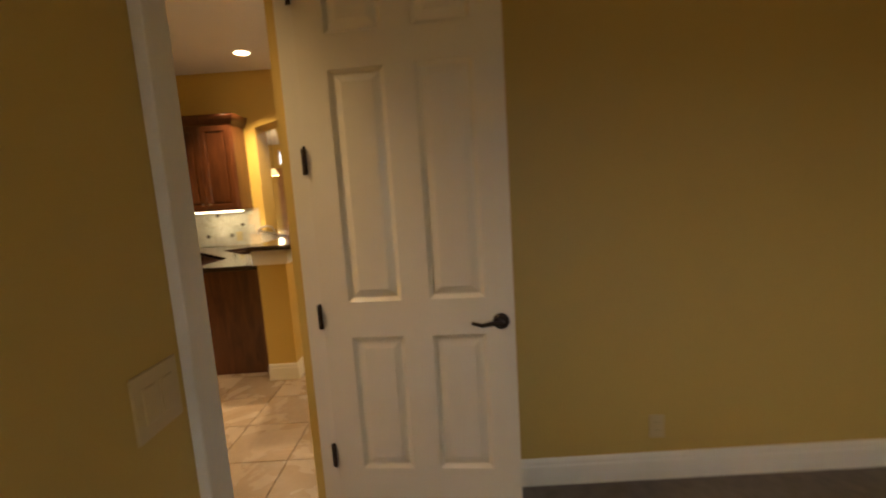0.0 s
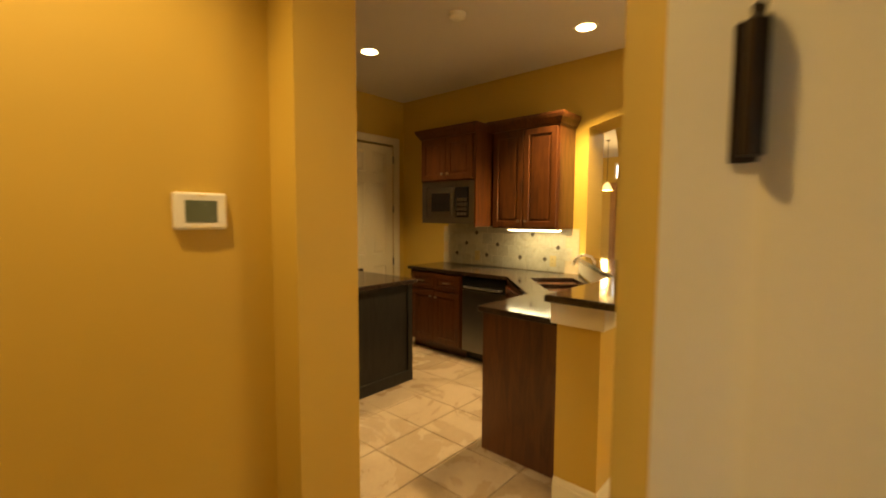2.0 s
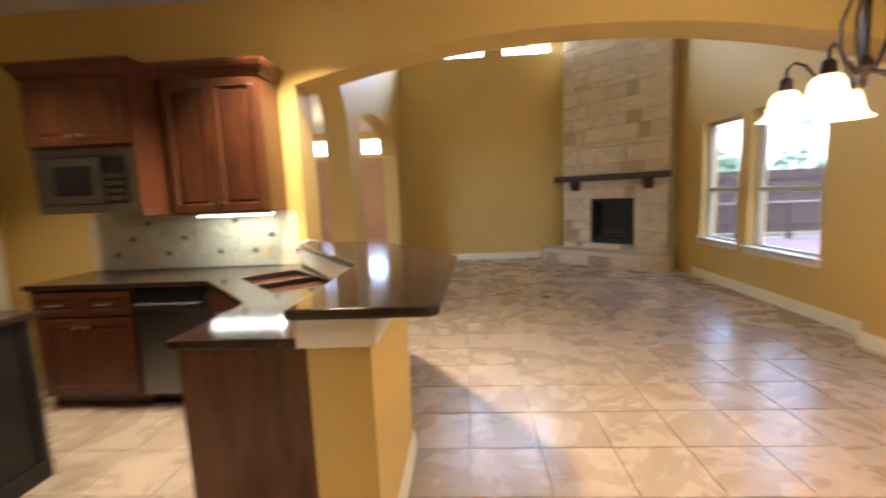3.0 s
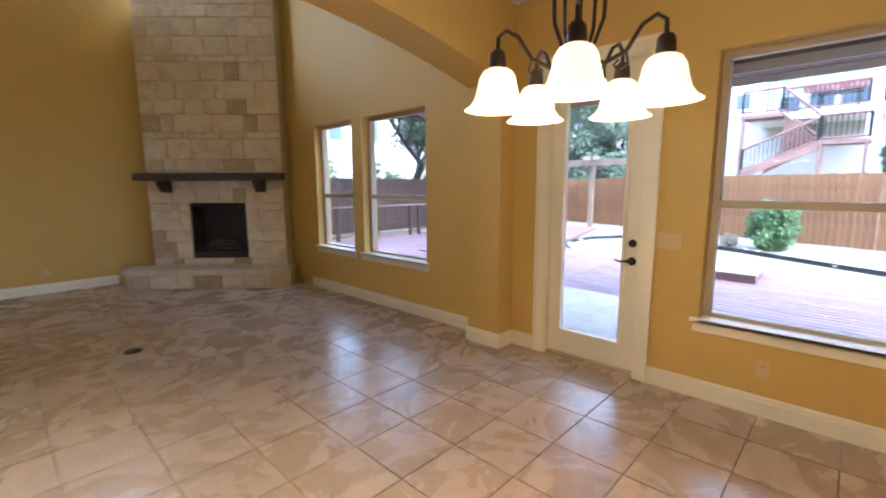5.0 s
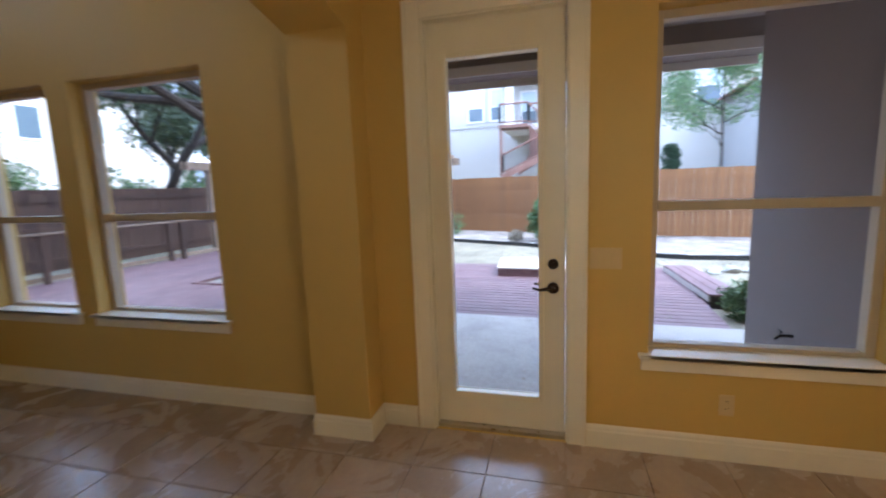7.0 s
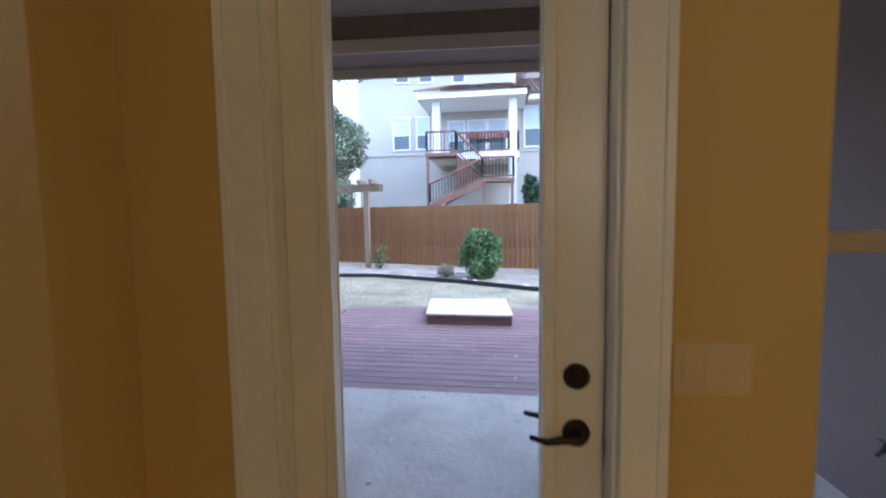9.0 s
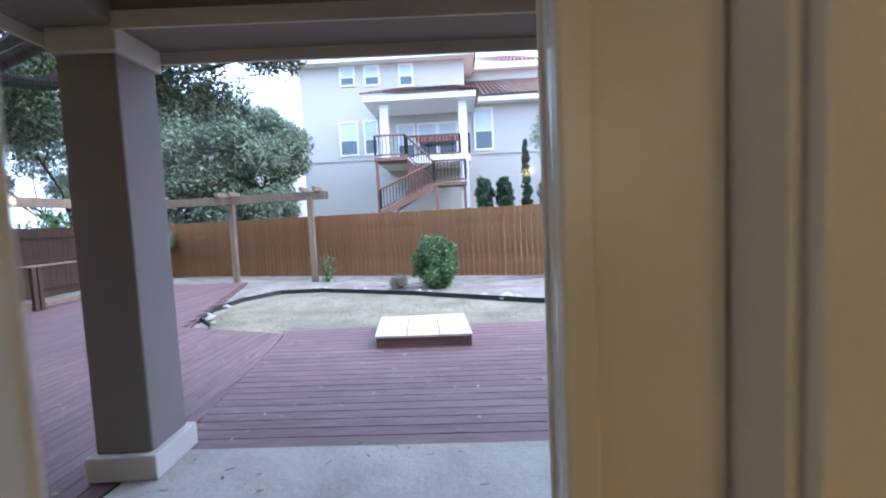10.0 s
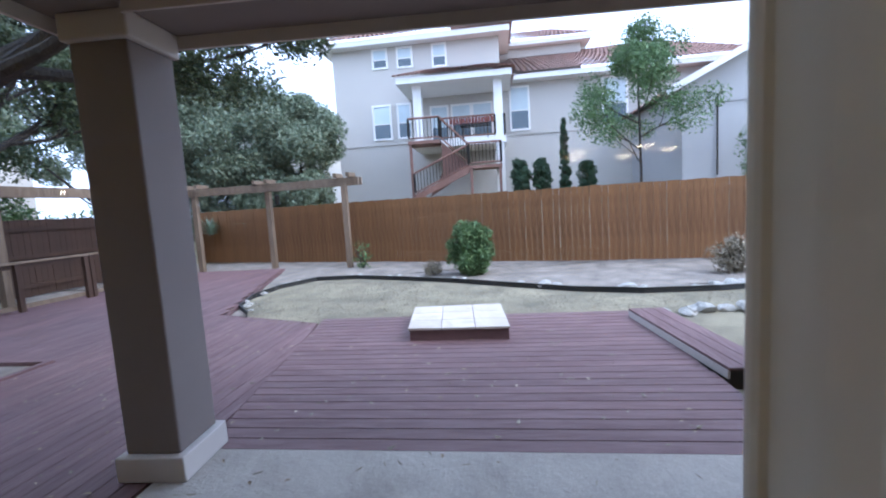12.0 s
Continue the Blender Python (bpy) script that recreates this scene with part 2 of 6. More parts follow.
# dark cedar, its colour deepened further for the shade beside the deck
M["fence_dark"] = wood("dark shaded cedar", (0.036, 0.018, 0.011), (0.078, 0.039, 0.022), 0.7, "z", 0.3, 1.6, 0.3)
M["grey_wood"] = wood("weathered pergola wood", (0.14, 0.095, 0.06), (0.26, 0.19, 0.13), 0.75, "z", 0.15, 2.0, 0.35)
M["cap"] = stone_mat("pale flagstone", [(0.52, 0.44, 0.36), (0.62, 0.54, 0.46), (0.70, 0.63, 0.55)], 0.8, True, 3, 0.3, 0.004, 1.5, 0.12)
M["grass"] = surface("dry winter grass", (0.27, 0.235, 0.155), 0.95, vary=0.4, scale=1.6, fine=45, relief=0.9, dist=0.03)
M["mulch"] = surface("gravelly soil", (0.31, 0.265, 0.22), 0.95, vary=0.38, scale=2.4, fine=60, relief=1.0, dist=0.03)
M["rock"] = stone_mat("white limestone rock", [(0.45, 0.42, 0.37), (0.60, 0.57, 0.51), (0.72, 0.69, 0.63)], 0.9, True, 6, 0.8, 0.02, 0.6, 0.25)
M["edging"] = surface("dark steel edging", (0.025, 0.025, 0.025), 0.6, vary=0.2, relief=0.1)
M["bark"] = surface("grey oak bark", (0.047, 0.039, 0.032), 0.95, vary=0.4, scale=7, fine=26, relief=1.0, dist=0.04, stretch=(1, 1, 0.3))
M["oak_leaf"] = leaf_mat("live oak leaf", (0.025, 0.045, 0.018), (0.05, 0.08, 0.03), (0.10, 0.125, 0.045))
M["bush_leaf"] = leaf_mat("glossy shrub leaf", (0.045, 0.09, 0.03), (0.09, 0.16, 0.05), (0.16, 0.24, 0.085))
M["cedar_leaf"] = leaf_mat("grey green juniper leaf", (0.085, 0.115, 0.07), (0.145, 0.18, 0.11), (0.22, 0.25, 0.16))
M["cypress_leaf"] = leaf_mat("dark cypress leaf", (0.015, 0.04, 0.018), (0.03, 0.065, 0.028), (0.05, 0.085, 0.035))
M["dry_leaf"] = leaf_mat("dry brush leaf", (0.18, 0.15, 0.10), (0.26, 0.22, 0.15), (0.32, 0.28, 0.2))
M["agave_leaf"] = leaf_mat("blue green blade leaf", (0.12, 0.17, 0.12), (0.18, 0.24, 0.17), (0.26, 0.31, 0.22))
M["litter"] = leaf_mat("fallen dry leaf", (0.12, 0.08, 0.04), (0.3, 0.22, 0.13), (0.5, 0.42, 0.3))
M["darkmetal"] = surface("dark iron", (0.03, 0.028, 0.026), 0.45, 0.8, vary=0.15, scale=20, relief=0.05)
M["red_cloth"] = surface("faded red fabric", (0.28, 0.09, 0.07), 0.8, vary=0.2, scale=9, relief=0.1)
M["front_door"] = wood("orange brown entry door", (0.30, 0.15, 0.045), (0.45, 0.24, 0.08), 0.45, "z", 0.0, 2, 0.08)

# ---- building helpers ----
def box(bm, x0, x1, y0, y1, z0, z1, m=None, bevel=0.0):
    vs = [bm.verts.new((x, y, z)) for x in (x0, x1) for y in (y0, y1) for z in (z0, z1)]
    a = [(0, 1, 3, 2), (4, 6, 7, 5), (0, 4, 5, 1), (2, 3, 7, 6), (0, 2, 6, 4), (1, 5, 7, 3)]
    fs = [bm.faces.new([vs[i] for i in f]) for f in a]
    if bevel:
        es = list({e for f in fs for e in f.edges})
        r = bmesh.ops.bevel(bm, geom=es, offset=bevel, segments=2, profile=0.5, affect="EDGES")
        vs = list({v for f in r["faces"] for v in f.verts} | {v for v in vs if v.is_valid})
    if m is not None:
        bmesh.ops.transform(bm, matrix=m, verts=[v for v in vs if v.is_valid])
    return bm


def prism(bm, pts, z0, z1, m=None):
    """An upright prism over a plan polygon (anticlockwise)."""
    lo = [bm.verts.new((x, y, z0)) for x, y in pts]
    hi = [bm.verts.new((x, y, z1)) for x, y in pts]
    n = len(pts)
    bm.faces.new(hi)
    bm.faces.new(lo[::-1])
    for i in range(n):
        bm.faces.new([lo[i], lo[(i + 1) % n], hi[(i + 1) % n], hi[i]])
    if m is not None:
        bmesh.ops.transform(bm, matrix=m, verts=lo + hi)
    return bm


def lathe(bm, profile, m=None, n=20):
    """Turns a profile of (radius, z) round the z axis."""
    rings = []
    for r, z in profile:
        rings.append([bm.verts.new((r * math.cos(2 * math.pi * k / n), r * math.sin(2 * math.pi * k / n), z)) for k in range(n)])
    for a, b in zip(rings, rings[1:]):
        for k in range(n):
            bm.faces.new([a[k], a[(k + 1) % n], b[(k + 1) % n], b[k]])
    if profile[0][0] > 1e-4:
        bm.faces.new(rings[0][::-1])
    if profile[-1][0] > 1e-4:
        bm.faces.new(rings[-1])
    if m is not None:
        bmesh.ops.transform(bm, matrix=m, verts=[v for r in rings for v in r])
    return bm


def tube(bm, pts, radii, n=8):
    """A round bar through points."""
    pts = [Vector(p) for p in pts]
    if isinstance(radii, (int, float)):
        radii = [radii] * len(pts)
    rings, up = [], Vector((0.31, 0.17, 0.94))
    for i, p in enumerate(pts):
        d = (pts[min(i + 1, len(pts) - 1)] - pts[max(i - 1, 0)]).normalized()
        a = d.cross(up)
        a = (a if a.length > 1e-3 else d.cross(Vector((1, 0, 0)))).normalized()
        b = d.cross(a)
        up = a.cross(d) if a.cross(d).length > 0.1 else up
        rings.append([bm.verts.new(p + radii[i] * (math.cos(t) * a + math.sin(t) * b)) for t in [2 * math.pi * k / n for k in range(n)]])
    for a, b in zip(rings, rings[1:]):
        for k in range(n):
            bm.faces.new([a[k], a[(k + 1) % n], b[(k + 1) % n], b[k]])
    bm.faces.new(rings[0][::-1])
    bm.faces.new(rings[-1])
    return bm


def mesh_of(name, bm, material, smooth=False):
    bmesh.ops.recalc_face_normals(bm, faces=bm.faces[:])
    me = bpy.data.meshes.new(name)
    bm.to_mesh(me)
    bm.free()
    me.materials.append(material)
    if smooth:
        for p in me.polygons:
            p.use_smooth = True
        me.set_sharp_from_angle(angle=radians(38))
    return me


def part(name, bm, material, parent=None, label="", smooth=False):
    """Links a bmesh as one mesh object, under a thing or part where one is given."""
    ob = new(name, mesh_of(name, bm, material, smooth))
    if parent is not None:
        ob.parent = parent
    if label:
        ob["label"] = label
    return ob


def piece(name, me, parent, m):
    ob = new(name, me)
    ob.parent = parent
    ob.matrix_basis = m
    return ob


def thing(name, m, label, category, group=""):
    e = new(name)
    e.matrix_basis = m
    return tagged(e, label, category, group)


def structure(name, bm, material, label, category="wall", smooth=False):
    return tagged(part(name, bm, material, None, "", smooth), label, category, "", "structure")


def B():
    return bmesh.new()


def strip(bm, path, h, t, z0=0.0):
    """A moulded skirting along a plan path, its room side on the left of the walk."""
    prof = [(0, 0), (t, 0), (t, h * 0.72), (t * 0.75, h * 0.78), (t * 0.7, h * 0.9), (t * 0.3, h), (0, h)]
    rings = []
    n = len(path)
    for i, p in enumerate(path):
        p = Vector(p)
        d0 = (p - Vector(path[i - 1])).normalized() if i else None
        d1 = (Vector(path[i + 1]) - p).normalized() if i < n - 1 else None
        d0, d1 = d0 or d1, d1 or d0
        n0, n1 = Vector((-d0.y, d0.x)), Vector((-d1.y, d1.x))
        o = (n0 + n1) / max(0.3, 1 + n0.dot(n1))
        rings.append([bm.verts.new((p.x + o.x * a, p.y + o.y * a, z0 + z)) for a, z in prof])
    for a, b in zip(rings, rings[1:]):
        for k in range(len(prof)):
            bm.faces.new([a[k], a[(k + 1) % len(prof)], b[(k + 1) % len(prof)], b[k]])
    bm.faces.new(rings[0])
    bm.faces.new(rings[-1][::-1])
    return bm


def wall_along(bm, axis, a0, a1, f0, f1, z0, z1, holes=()):
    """A wall along x or y from a0 to a1, between its faces f0 and f1, with holes (lo, hi, bottom, top)."""
    def put(lo, hi, b, t):
        if hi - lo > 1e-4 and t - b > 1e-4:
            if axis == "x":
                box(bm, lo, hi, f0, f1, b, t)
            else:
                box(bm, f0, f1, lo, hi, b, t)
    at = a0
    for lo, hi, b, t in sorted(holes):
        put(at, lo, z0, z1)
        put(lo, hi, z0, b)
        put(lo, hi, t, z1)
        at = hi
    put(at, a1, z0, z1)
    return bm


def arch_fill(bm, axis, lo, hi, f0, f1, spring, top, z1, n=28, start=None, flat=False):
    """The wall over an arched opening, down to the curve, in one thick sheet."""
    c, half = (lo + hi) / 2, (hi - lo) / 2
    first = lo if start is None else start
    a = [first + (hi - first) * k / n for k in range(n + 1)]
    z = [spring + (top - spring) * math.sqrt(max(0, 1 - ((v - c) / half) ** 2)) for v in a]
    if flat:
        z = [top - (top - spring) * ((v - c) / half) ** 2 for v in a]
    def v(s, f, h):
        return bm.verts.new((s, f, h) if axis == "x" else (f, s, h))
    g = [[v(s, f, h) for s, h in zip(a, z)] for f in (f0, f1)]
    t = [[v(s, f, z1) for s in a] for f in (f0, f1)]
    for k in range(n):
        bm.faces.new([g[0][k], g[0][k + 1], t[0][k + 1], t[0][k]])
        bm.faces.new([g[1][k + 1], g[1][k], t[1][k], t[1][k + 1]])
        bm.faces.new([g[0][k + 1], g[0][k], g[1][k], g[1][k + 1]])
    return bm

# ---- the house's shell ----
EX0, EX1 = 2.68, 2.90          # outside wall, inner and outer face
CEIL, HIGH = 3.05, 5.6
AY0, AY1 = 5.47, 5.84          # arch wall
FAR = 11.5
WIN1, WIN2, WIN3 = (8.02, 8.93, 0.62, 2.36), (6.63, 7.80, 0.62, 2.36), (2.83, 3.90, 0.56, 2.36)
DOOR = (4.30, 5.14, 0.0, 2.46)

bm = B()
wall_along(bm, "y", -3.2, 13.0, EX0, EX1, -0.1, HIGH, [WIN1, WIN2, WIN3, DOOR])
structure("wall_east", bm, M["wall"], "gold painted outside wall with a glazed door and three windows")
bm = B()
box(bm, 2.47, EX0 - 0.001, AY0, AY1, 0, 2.38)
structure("wall_pier", bm, M["wall"], "gold painted pier that carries the wide arch")
bm = B()
arch_fill(bm, "x", -2.28, 2.47, AY0, AY1, 2.38, 2.70, HIGH, 28, None, True)
box(bm, -5.0, -2.28, AY0, AY1, 0, HIGH)
box(bm, 2.47, EX0 - 0.001, AY0, AY1, 2.38, HIGH)
structure("wall_arch", bm, M["wall"], "gold painted wall with a wide flat arch")
bm = B()
wall_along(bm, "x", -2.28, EX0, FAR, FAR + 0.2, 0, HIGH, [(-1.42, -0.49, 4.285, 4.475), (-0.11, 0.86, 4.285, 4.475)])
structure("wall_living_north", bm, M["wall"], "tall gold painted living room wall with two slit windows")
bm = B()
for lo, hi in ((6.99, 7.50), (10.45, FAR + 0.2)):
    box(bm, -2.55, -2.28, lo, hi, 0, HIGH)
arch_fill(bm, "y", 5.60, 6.99, -2.55, -2.28, 2.28, 2.82, HIGH, 28, 5.845)
arch_fill(bm, "y", 7.50, 10.45, -2.55, -2.28, 2.25, 2.70, HIGH)
structure("wall_living_west", bm, M["wall"], "gold painted wall with two arches to the entry")
bm = B()
wall_along(bm, "x", -7.2, -2.42, 15.0, 15.2, 0, 4.2, [(-5.59, -5.02, 2.71, 3.22), (-4.07, -3.46, 2.71, 3.22)])
box(bm, -7.4, -7.2, 5.84, 15.2, 0, 4.2)
box(bm, -2.55, -2.28, FAR + 0.201, 15.2, 0, 4.2)
structure("wall_entry", bm, M["wall"], "gold painted entry hall walls")
bm = B()
box(bm, -7.4, -2.552, 5.845, 15.2, 3.4, 3.6)
structure("ceiling_entry", bm, M["ceil"], "white painted entry ceiling", "ceiling")

# study and hall
bm = B()
wall_along(bm, "y", -2.2, 2.28, -0.645, -0.53, 0, CEIL, [(0.905, 1.785, 0, 2.46)])
structure("wall_study_west", bm, M["wall"], "gold painted wall with a doorway")
bm = B()
box(bm, -0.53, EX0 - 0.001, 1.97, 2.28, 0, CEIL)
structure("wall_study_north", bm, M["wall"], "plain gold painted study wall")
# window opening out of view, assumed from the light on the study door
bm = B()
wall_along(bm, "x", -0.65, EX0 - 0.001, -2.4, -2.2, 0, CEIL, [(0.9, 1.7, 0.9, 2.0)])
structure("wall_study_south", bm, M["wall"], "gold painted study wall with an assumed window opening")
bm = B()
box(bm, -2.07, -1.935, -2.2, 2.09, 0, CEIL)
box(bm, -2.3, -1.77, 2.09, 2.33, 0, CEIL)
box(bm, -2.07, -0.53, -2.4, -2.2, 0, CEIL)
structure("wall_hall", bm, M["wall"], "gold painted hall wall with a return")
bm = B()
wall_along(bm, "y", -0.2, AY0, -5.05, -4.9, 0, CEIL, [(4.44, 5.28, 0, 2.46)])
box(bm, -5.05, -2.07, -0.4, -0.2, 0, CEIL)
structure("wall_kitchen_west", bm, M["wall"], "gold painted kitchen wall with a white door")
bm = B()
box(bm, -6.2, -5.05, 4.2, 4.3, 0, CEIL)
box(bm, -6.2, -5.05, 5.4, 5.47, 0, CEIL)
box(bm, -6.3, -6.2, 4.2, 5.47, 0, CEIL)
structure("wall_pantry", bm, M["wall"], "gold painted pantry walls")

bm = B()
box(bm, -6.3, EX1, -2.4, AY0 + 0.002, CEIL, CEIL + 0.15)
structure("ceiling", bm, M["ceil"], "white painted flat ceiling", "ceiling")
bm = B()
box(bm, -2.55, EX1, AY1 - 0.2, FAR + 0.2, HIGH, HIGH + 0.15)
structure("ceiling_living", bm, M["ceil"], "white painted high living room ceiling", "ceiling")

bm = B()
box(bm, -7.4, EX1 - 0.03, 2.0, 15.2, -0.15, -0.008)
box(bm, -5.05, -0.60, -2.4, 2.0, -0.15, -0.008)
floor = structure("floor", bm, M["grout"], "tan swirled stone-look tile floor", "floor")
bm = B()
box(bm, -0.60, EX1 - 0.03, -2.4, 2.0, -0.15, 0.0)
structure("floor_study", bm, M["carpet"], "grey brown carpet floor", "floor")

# skirtings
bm = B()
SK, ST = 0.135, 0.016
for path in ([(EX0, 9.15), (EX0, AY1), (2.47, AY1), (2.47, AY0), (EX0, AY0), (EX0, 5.235)],
             [(EX0, 4.215), (EX0, 2.28), (-0.645, 2.28), (-0.645, 1.80)],
             [(-2.28, 10.45), (-2.28, FAR), (0.62, FAR)],
             [(-0.53, -2.2), (-0.53, 0.825)],
             [(EX0, 1.97), (-0.53, 1.97), (-0.53, 1.87)][::-1],
             [(-1.935, 2.09), (-1.935, -2.2)][::-1],
             [(-2.3, 2.33), (-1.77, 2.33), (-1.77, 2.09), (-1.935, 2.09)][::-1]):
    strip(bm, path[::-1], SK, ST)
structure("baseboard", bm, M["trim"], "cream painted moulded baseboard", "baseboard")


def casing(name, axis, lo, hi, face, out, top, w=0.09, t=0.018, label="cream painted door casing"):
    """Flat casing with a raised back band round an opening; out is +1 or -1, the side to which it stands proud."""
    bm = B()
    f = sorted((face + out * 0.001, face + out * t))
    g = sorted((face + out * 0.001, face + out * (t + 0.008)))
    for k, (u, ff) in enumerate(((w, f), (0.02, g))):
        for a, b, z0, z1 in ((lo - w if k == 0 else lo - w - 0.002, lo if k == 0 else lo - w + u, 0, top + w), (hi if k == 0 else hi + w - u, hi + w if k == 0 else hi + w + 0.002, 0, top + w),
                             (lo, hi, top, top + w) if k == 0 else (lo - w + u, hi + w - u, top + w - u, top + w + 0.002)):
            if axis == "y":
                box(bm, ff[0], ff[1], a, b, z0, z1, None, 0.003)
            else:
                box(bm, a, b, ff[0], ff[1], z0, z1, None, 0.003)
    return structure(name, bm, M["trim"], label, "trim")


def jamb(name, axis, lo, hi, f0, f1, top, t=0.018):
    bm = B()
    for a, b, z0, z1 in ((lo, lo + t, 0, top), (hi - t, hi, 0, top), (lo + t, hi - t, top - t, top)):
        if axis == "y":
            box(bm, f0, f1, a, b, z0, z1)
        else:
            box(bm, a, b, f0, f1, z0, z1)
    return structure(name, bm, M["trim"], "cream painted door jamb", "trim")


casing("trim_study_door", "y", 0.905, 1.785, -0.53, 1, 2.46, 0.09)
jamb("trim_study_jamb", "y", 0.905, 1.785, -0.605, -0.529, 2.46)
casing("trim_patio_door", "y", 4.32, 5.12, EX0, -1, 2.44, 0.10)
jamb("trim_patio_jamb", "y", 4.30, 5.14, EX0 + 0.001, EX1 - 0.002, 2.46, 0.03)
casing("trim_pantry_door", "y", 4.44, 5.28, -4.9, 1, 2.46)


# ---- windows ----
def window(name, y0, y1, z0, z1, label, rail=1.37, sill=True, apron=0.075):
    """A single-hung window in the outside wall: frame, meeting rail, two panes, stool and apron."""
    w = tagged(new(name), label, "window", "back windows", "structure")
    fx0, fx1, f = EX0 + 0.10, EX0 + 0.17, 0.045
    bm = B()
    box(bm, fx0, fx1, y0, y0 + f, z0, z1, None, 0.004)
    box(bm, fx0, fx1, y1 - f, y1, z0, z1, None, 0.004)
    box(bm, fx0, fx1, y0 + f, y1 - f, z0, z0 + f, None, 0.004)
    box(bm, fx0, fx1, y0 + f, y1 - f, z1 - f, z1, None, 0.004)
    part("window_frame", bm, M["vinyl"], w)
    bm = B()
    box(bm, fx0 - 0.012, fx1, y0 + f, y1 - f, rail - 0.025, rail + 0.025, None, 0.004)
    box(bm, fx0 - 0.02, fx0 - 0.012, y0 + 0.2, y0 + 0.26, rail - 0.01, rail + 0.015)
    part("meeting_rail", bm, M["vinyl"], w)
    for a, b in ((z0 + f, rail - 0.025), (rail + 0.025, z1 - f)):
        bm = B()
        box(bm, fx0 + 0.035, fx0 + 0.041, y0 + f, y1 - f, a, b)
        part("pane", bm, M["glass"], w, "clear window glass").visible_shadow = False
    if sill:
        bm = B()
        box(bm, EX0 - 0.045, fx0, y0 + 0.002, y1 - 0.002, z0 - 0.001, z0 + 0.022, None, 0.004)
        box(bm, EX0 - 0.045, EX0 - 0.002, y0 - 0.05, y1 + 0.05, z0 - 0.001, z0 + 0.0215, None, 0.004)
        part("window_sill", bm, M["trim"], w)
        bm = B()
        box(bm, EX0 - 0.018, EX0 - 0.001, y0 - 0.035, y1 + 0.035, z0 - apron, z0 - 0.002, None, 0.004)
        part("apron", bm, M["trim"], w)
    return w


window("window_1", *WIN1, "tall single-hung window with tan frame")
window("window_2", *WIN2, "wide single-hung window with tan frame")
window("window_3", *WIN3, "single-hung breakfast window with tan frame")
for k, (a, b) in enumerate(((-1.42, -0.49), (-0.11, 0.86))):
    w = tagged(new("window_%d" % (4 + k)), "narrow slit window high in the wall", "window", "slit windows", "structure")
    bm = B()
    for q in ((a, a + 0.04, 4.285, 4.475), (b - 0.04, b, 4.285, 4.475), (a + 0.04, b - 0.04, 4.285, 4.315), (a + 0.04, b - 0.04, 4.445, 4.475)):
        box(bm, q[0], q[1], FAR + 0.1, FAR + 0.15, q[2], q[3])
    part("window_frame", bm, M["vinyl"], w)
    bm = B()
    box(bm, a + 0.04, b - 0.04, FAR + 0.12, FAR + 0.126, 4.315, 4.445)
    part("pane", bm, M["glass"], w).visible_shadow = False
for k, (a, b) in enumerate(((-5.59, -5.02), (-4.07, -3.46))):
    w = tagged(new("window_%d" % (6 + k)), "small transom window in the entry", "window", "entry transoms", "structure")
    bm = B()
    for q in ((a, a + 0.05, 2.71, 3.22), (b - 0.05, b, 2.71, 3.22), (a + 0.05, b - 0.05, 2.71, 2.76), (a + 0.05, b - 0.05, 3.17, 3.22)):
        box(bm, q[0], q[1], 15.06, 15.14, q[2], q[3])
    part("window_frame", bm, M["trim"], w)
    bm = B()
    box(bm, a + 0.05, b - 0.05, 15.09, 15.096, 2.76, 3.17)
    part("pane", bm, M["glass"], w).visible_shadow = False


# ---- doors ----
def lever(parent, m, material, side=1):
    """A round rose with a curved lever."""
    bm = B()
    lathe(bm, [(0.033, 0), (0.033, 0.006), (0.028, 0.012), (0.012, 0.014), (0.011, 0.045), (0.0, 0.047)], None, 20)
    tube(bm, [(0, 0, 0.04), (side * 0.035, 0.004, 0.046), (side * 0.075, -0.004, 0.045), (side * 0.115, 0.006, 0.040)], [0.011, 0.010, 0.008, 0.006], 10)
    bmesh.ops.transform(bm, matrix=m, verts=bm.verts[:])
    return part("door_handle", bm, material, parent, "dark bronze lever handle", True)


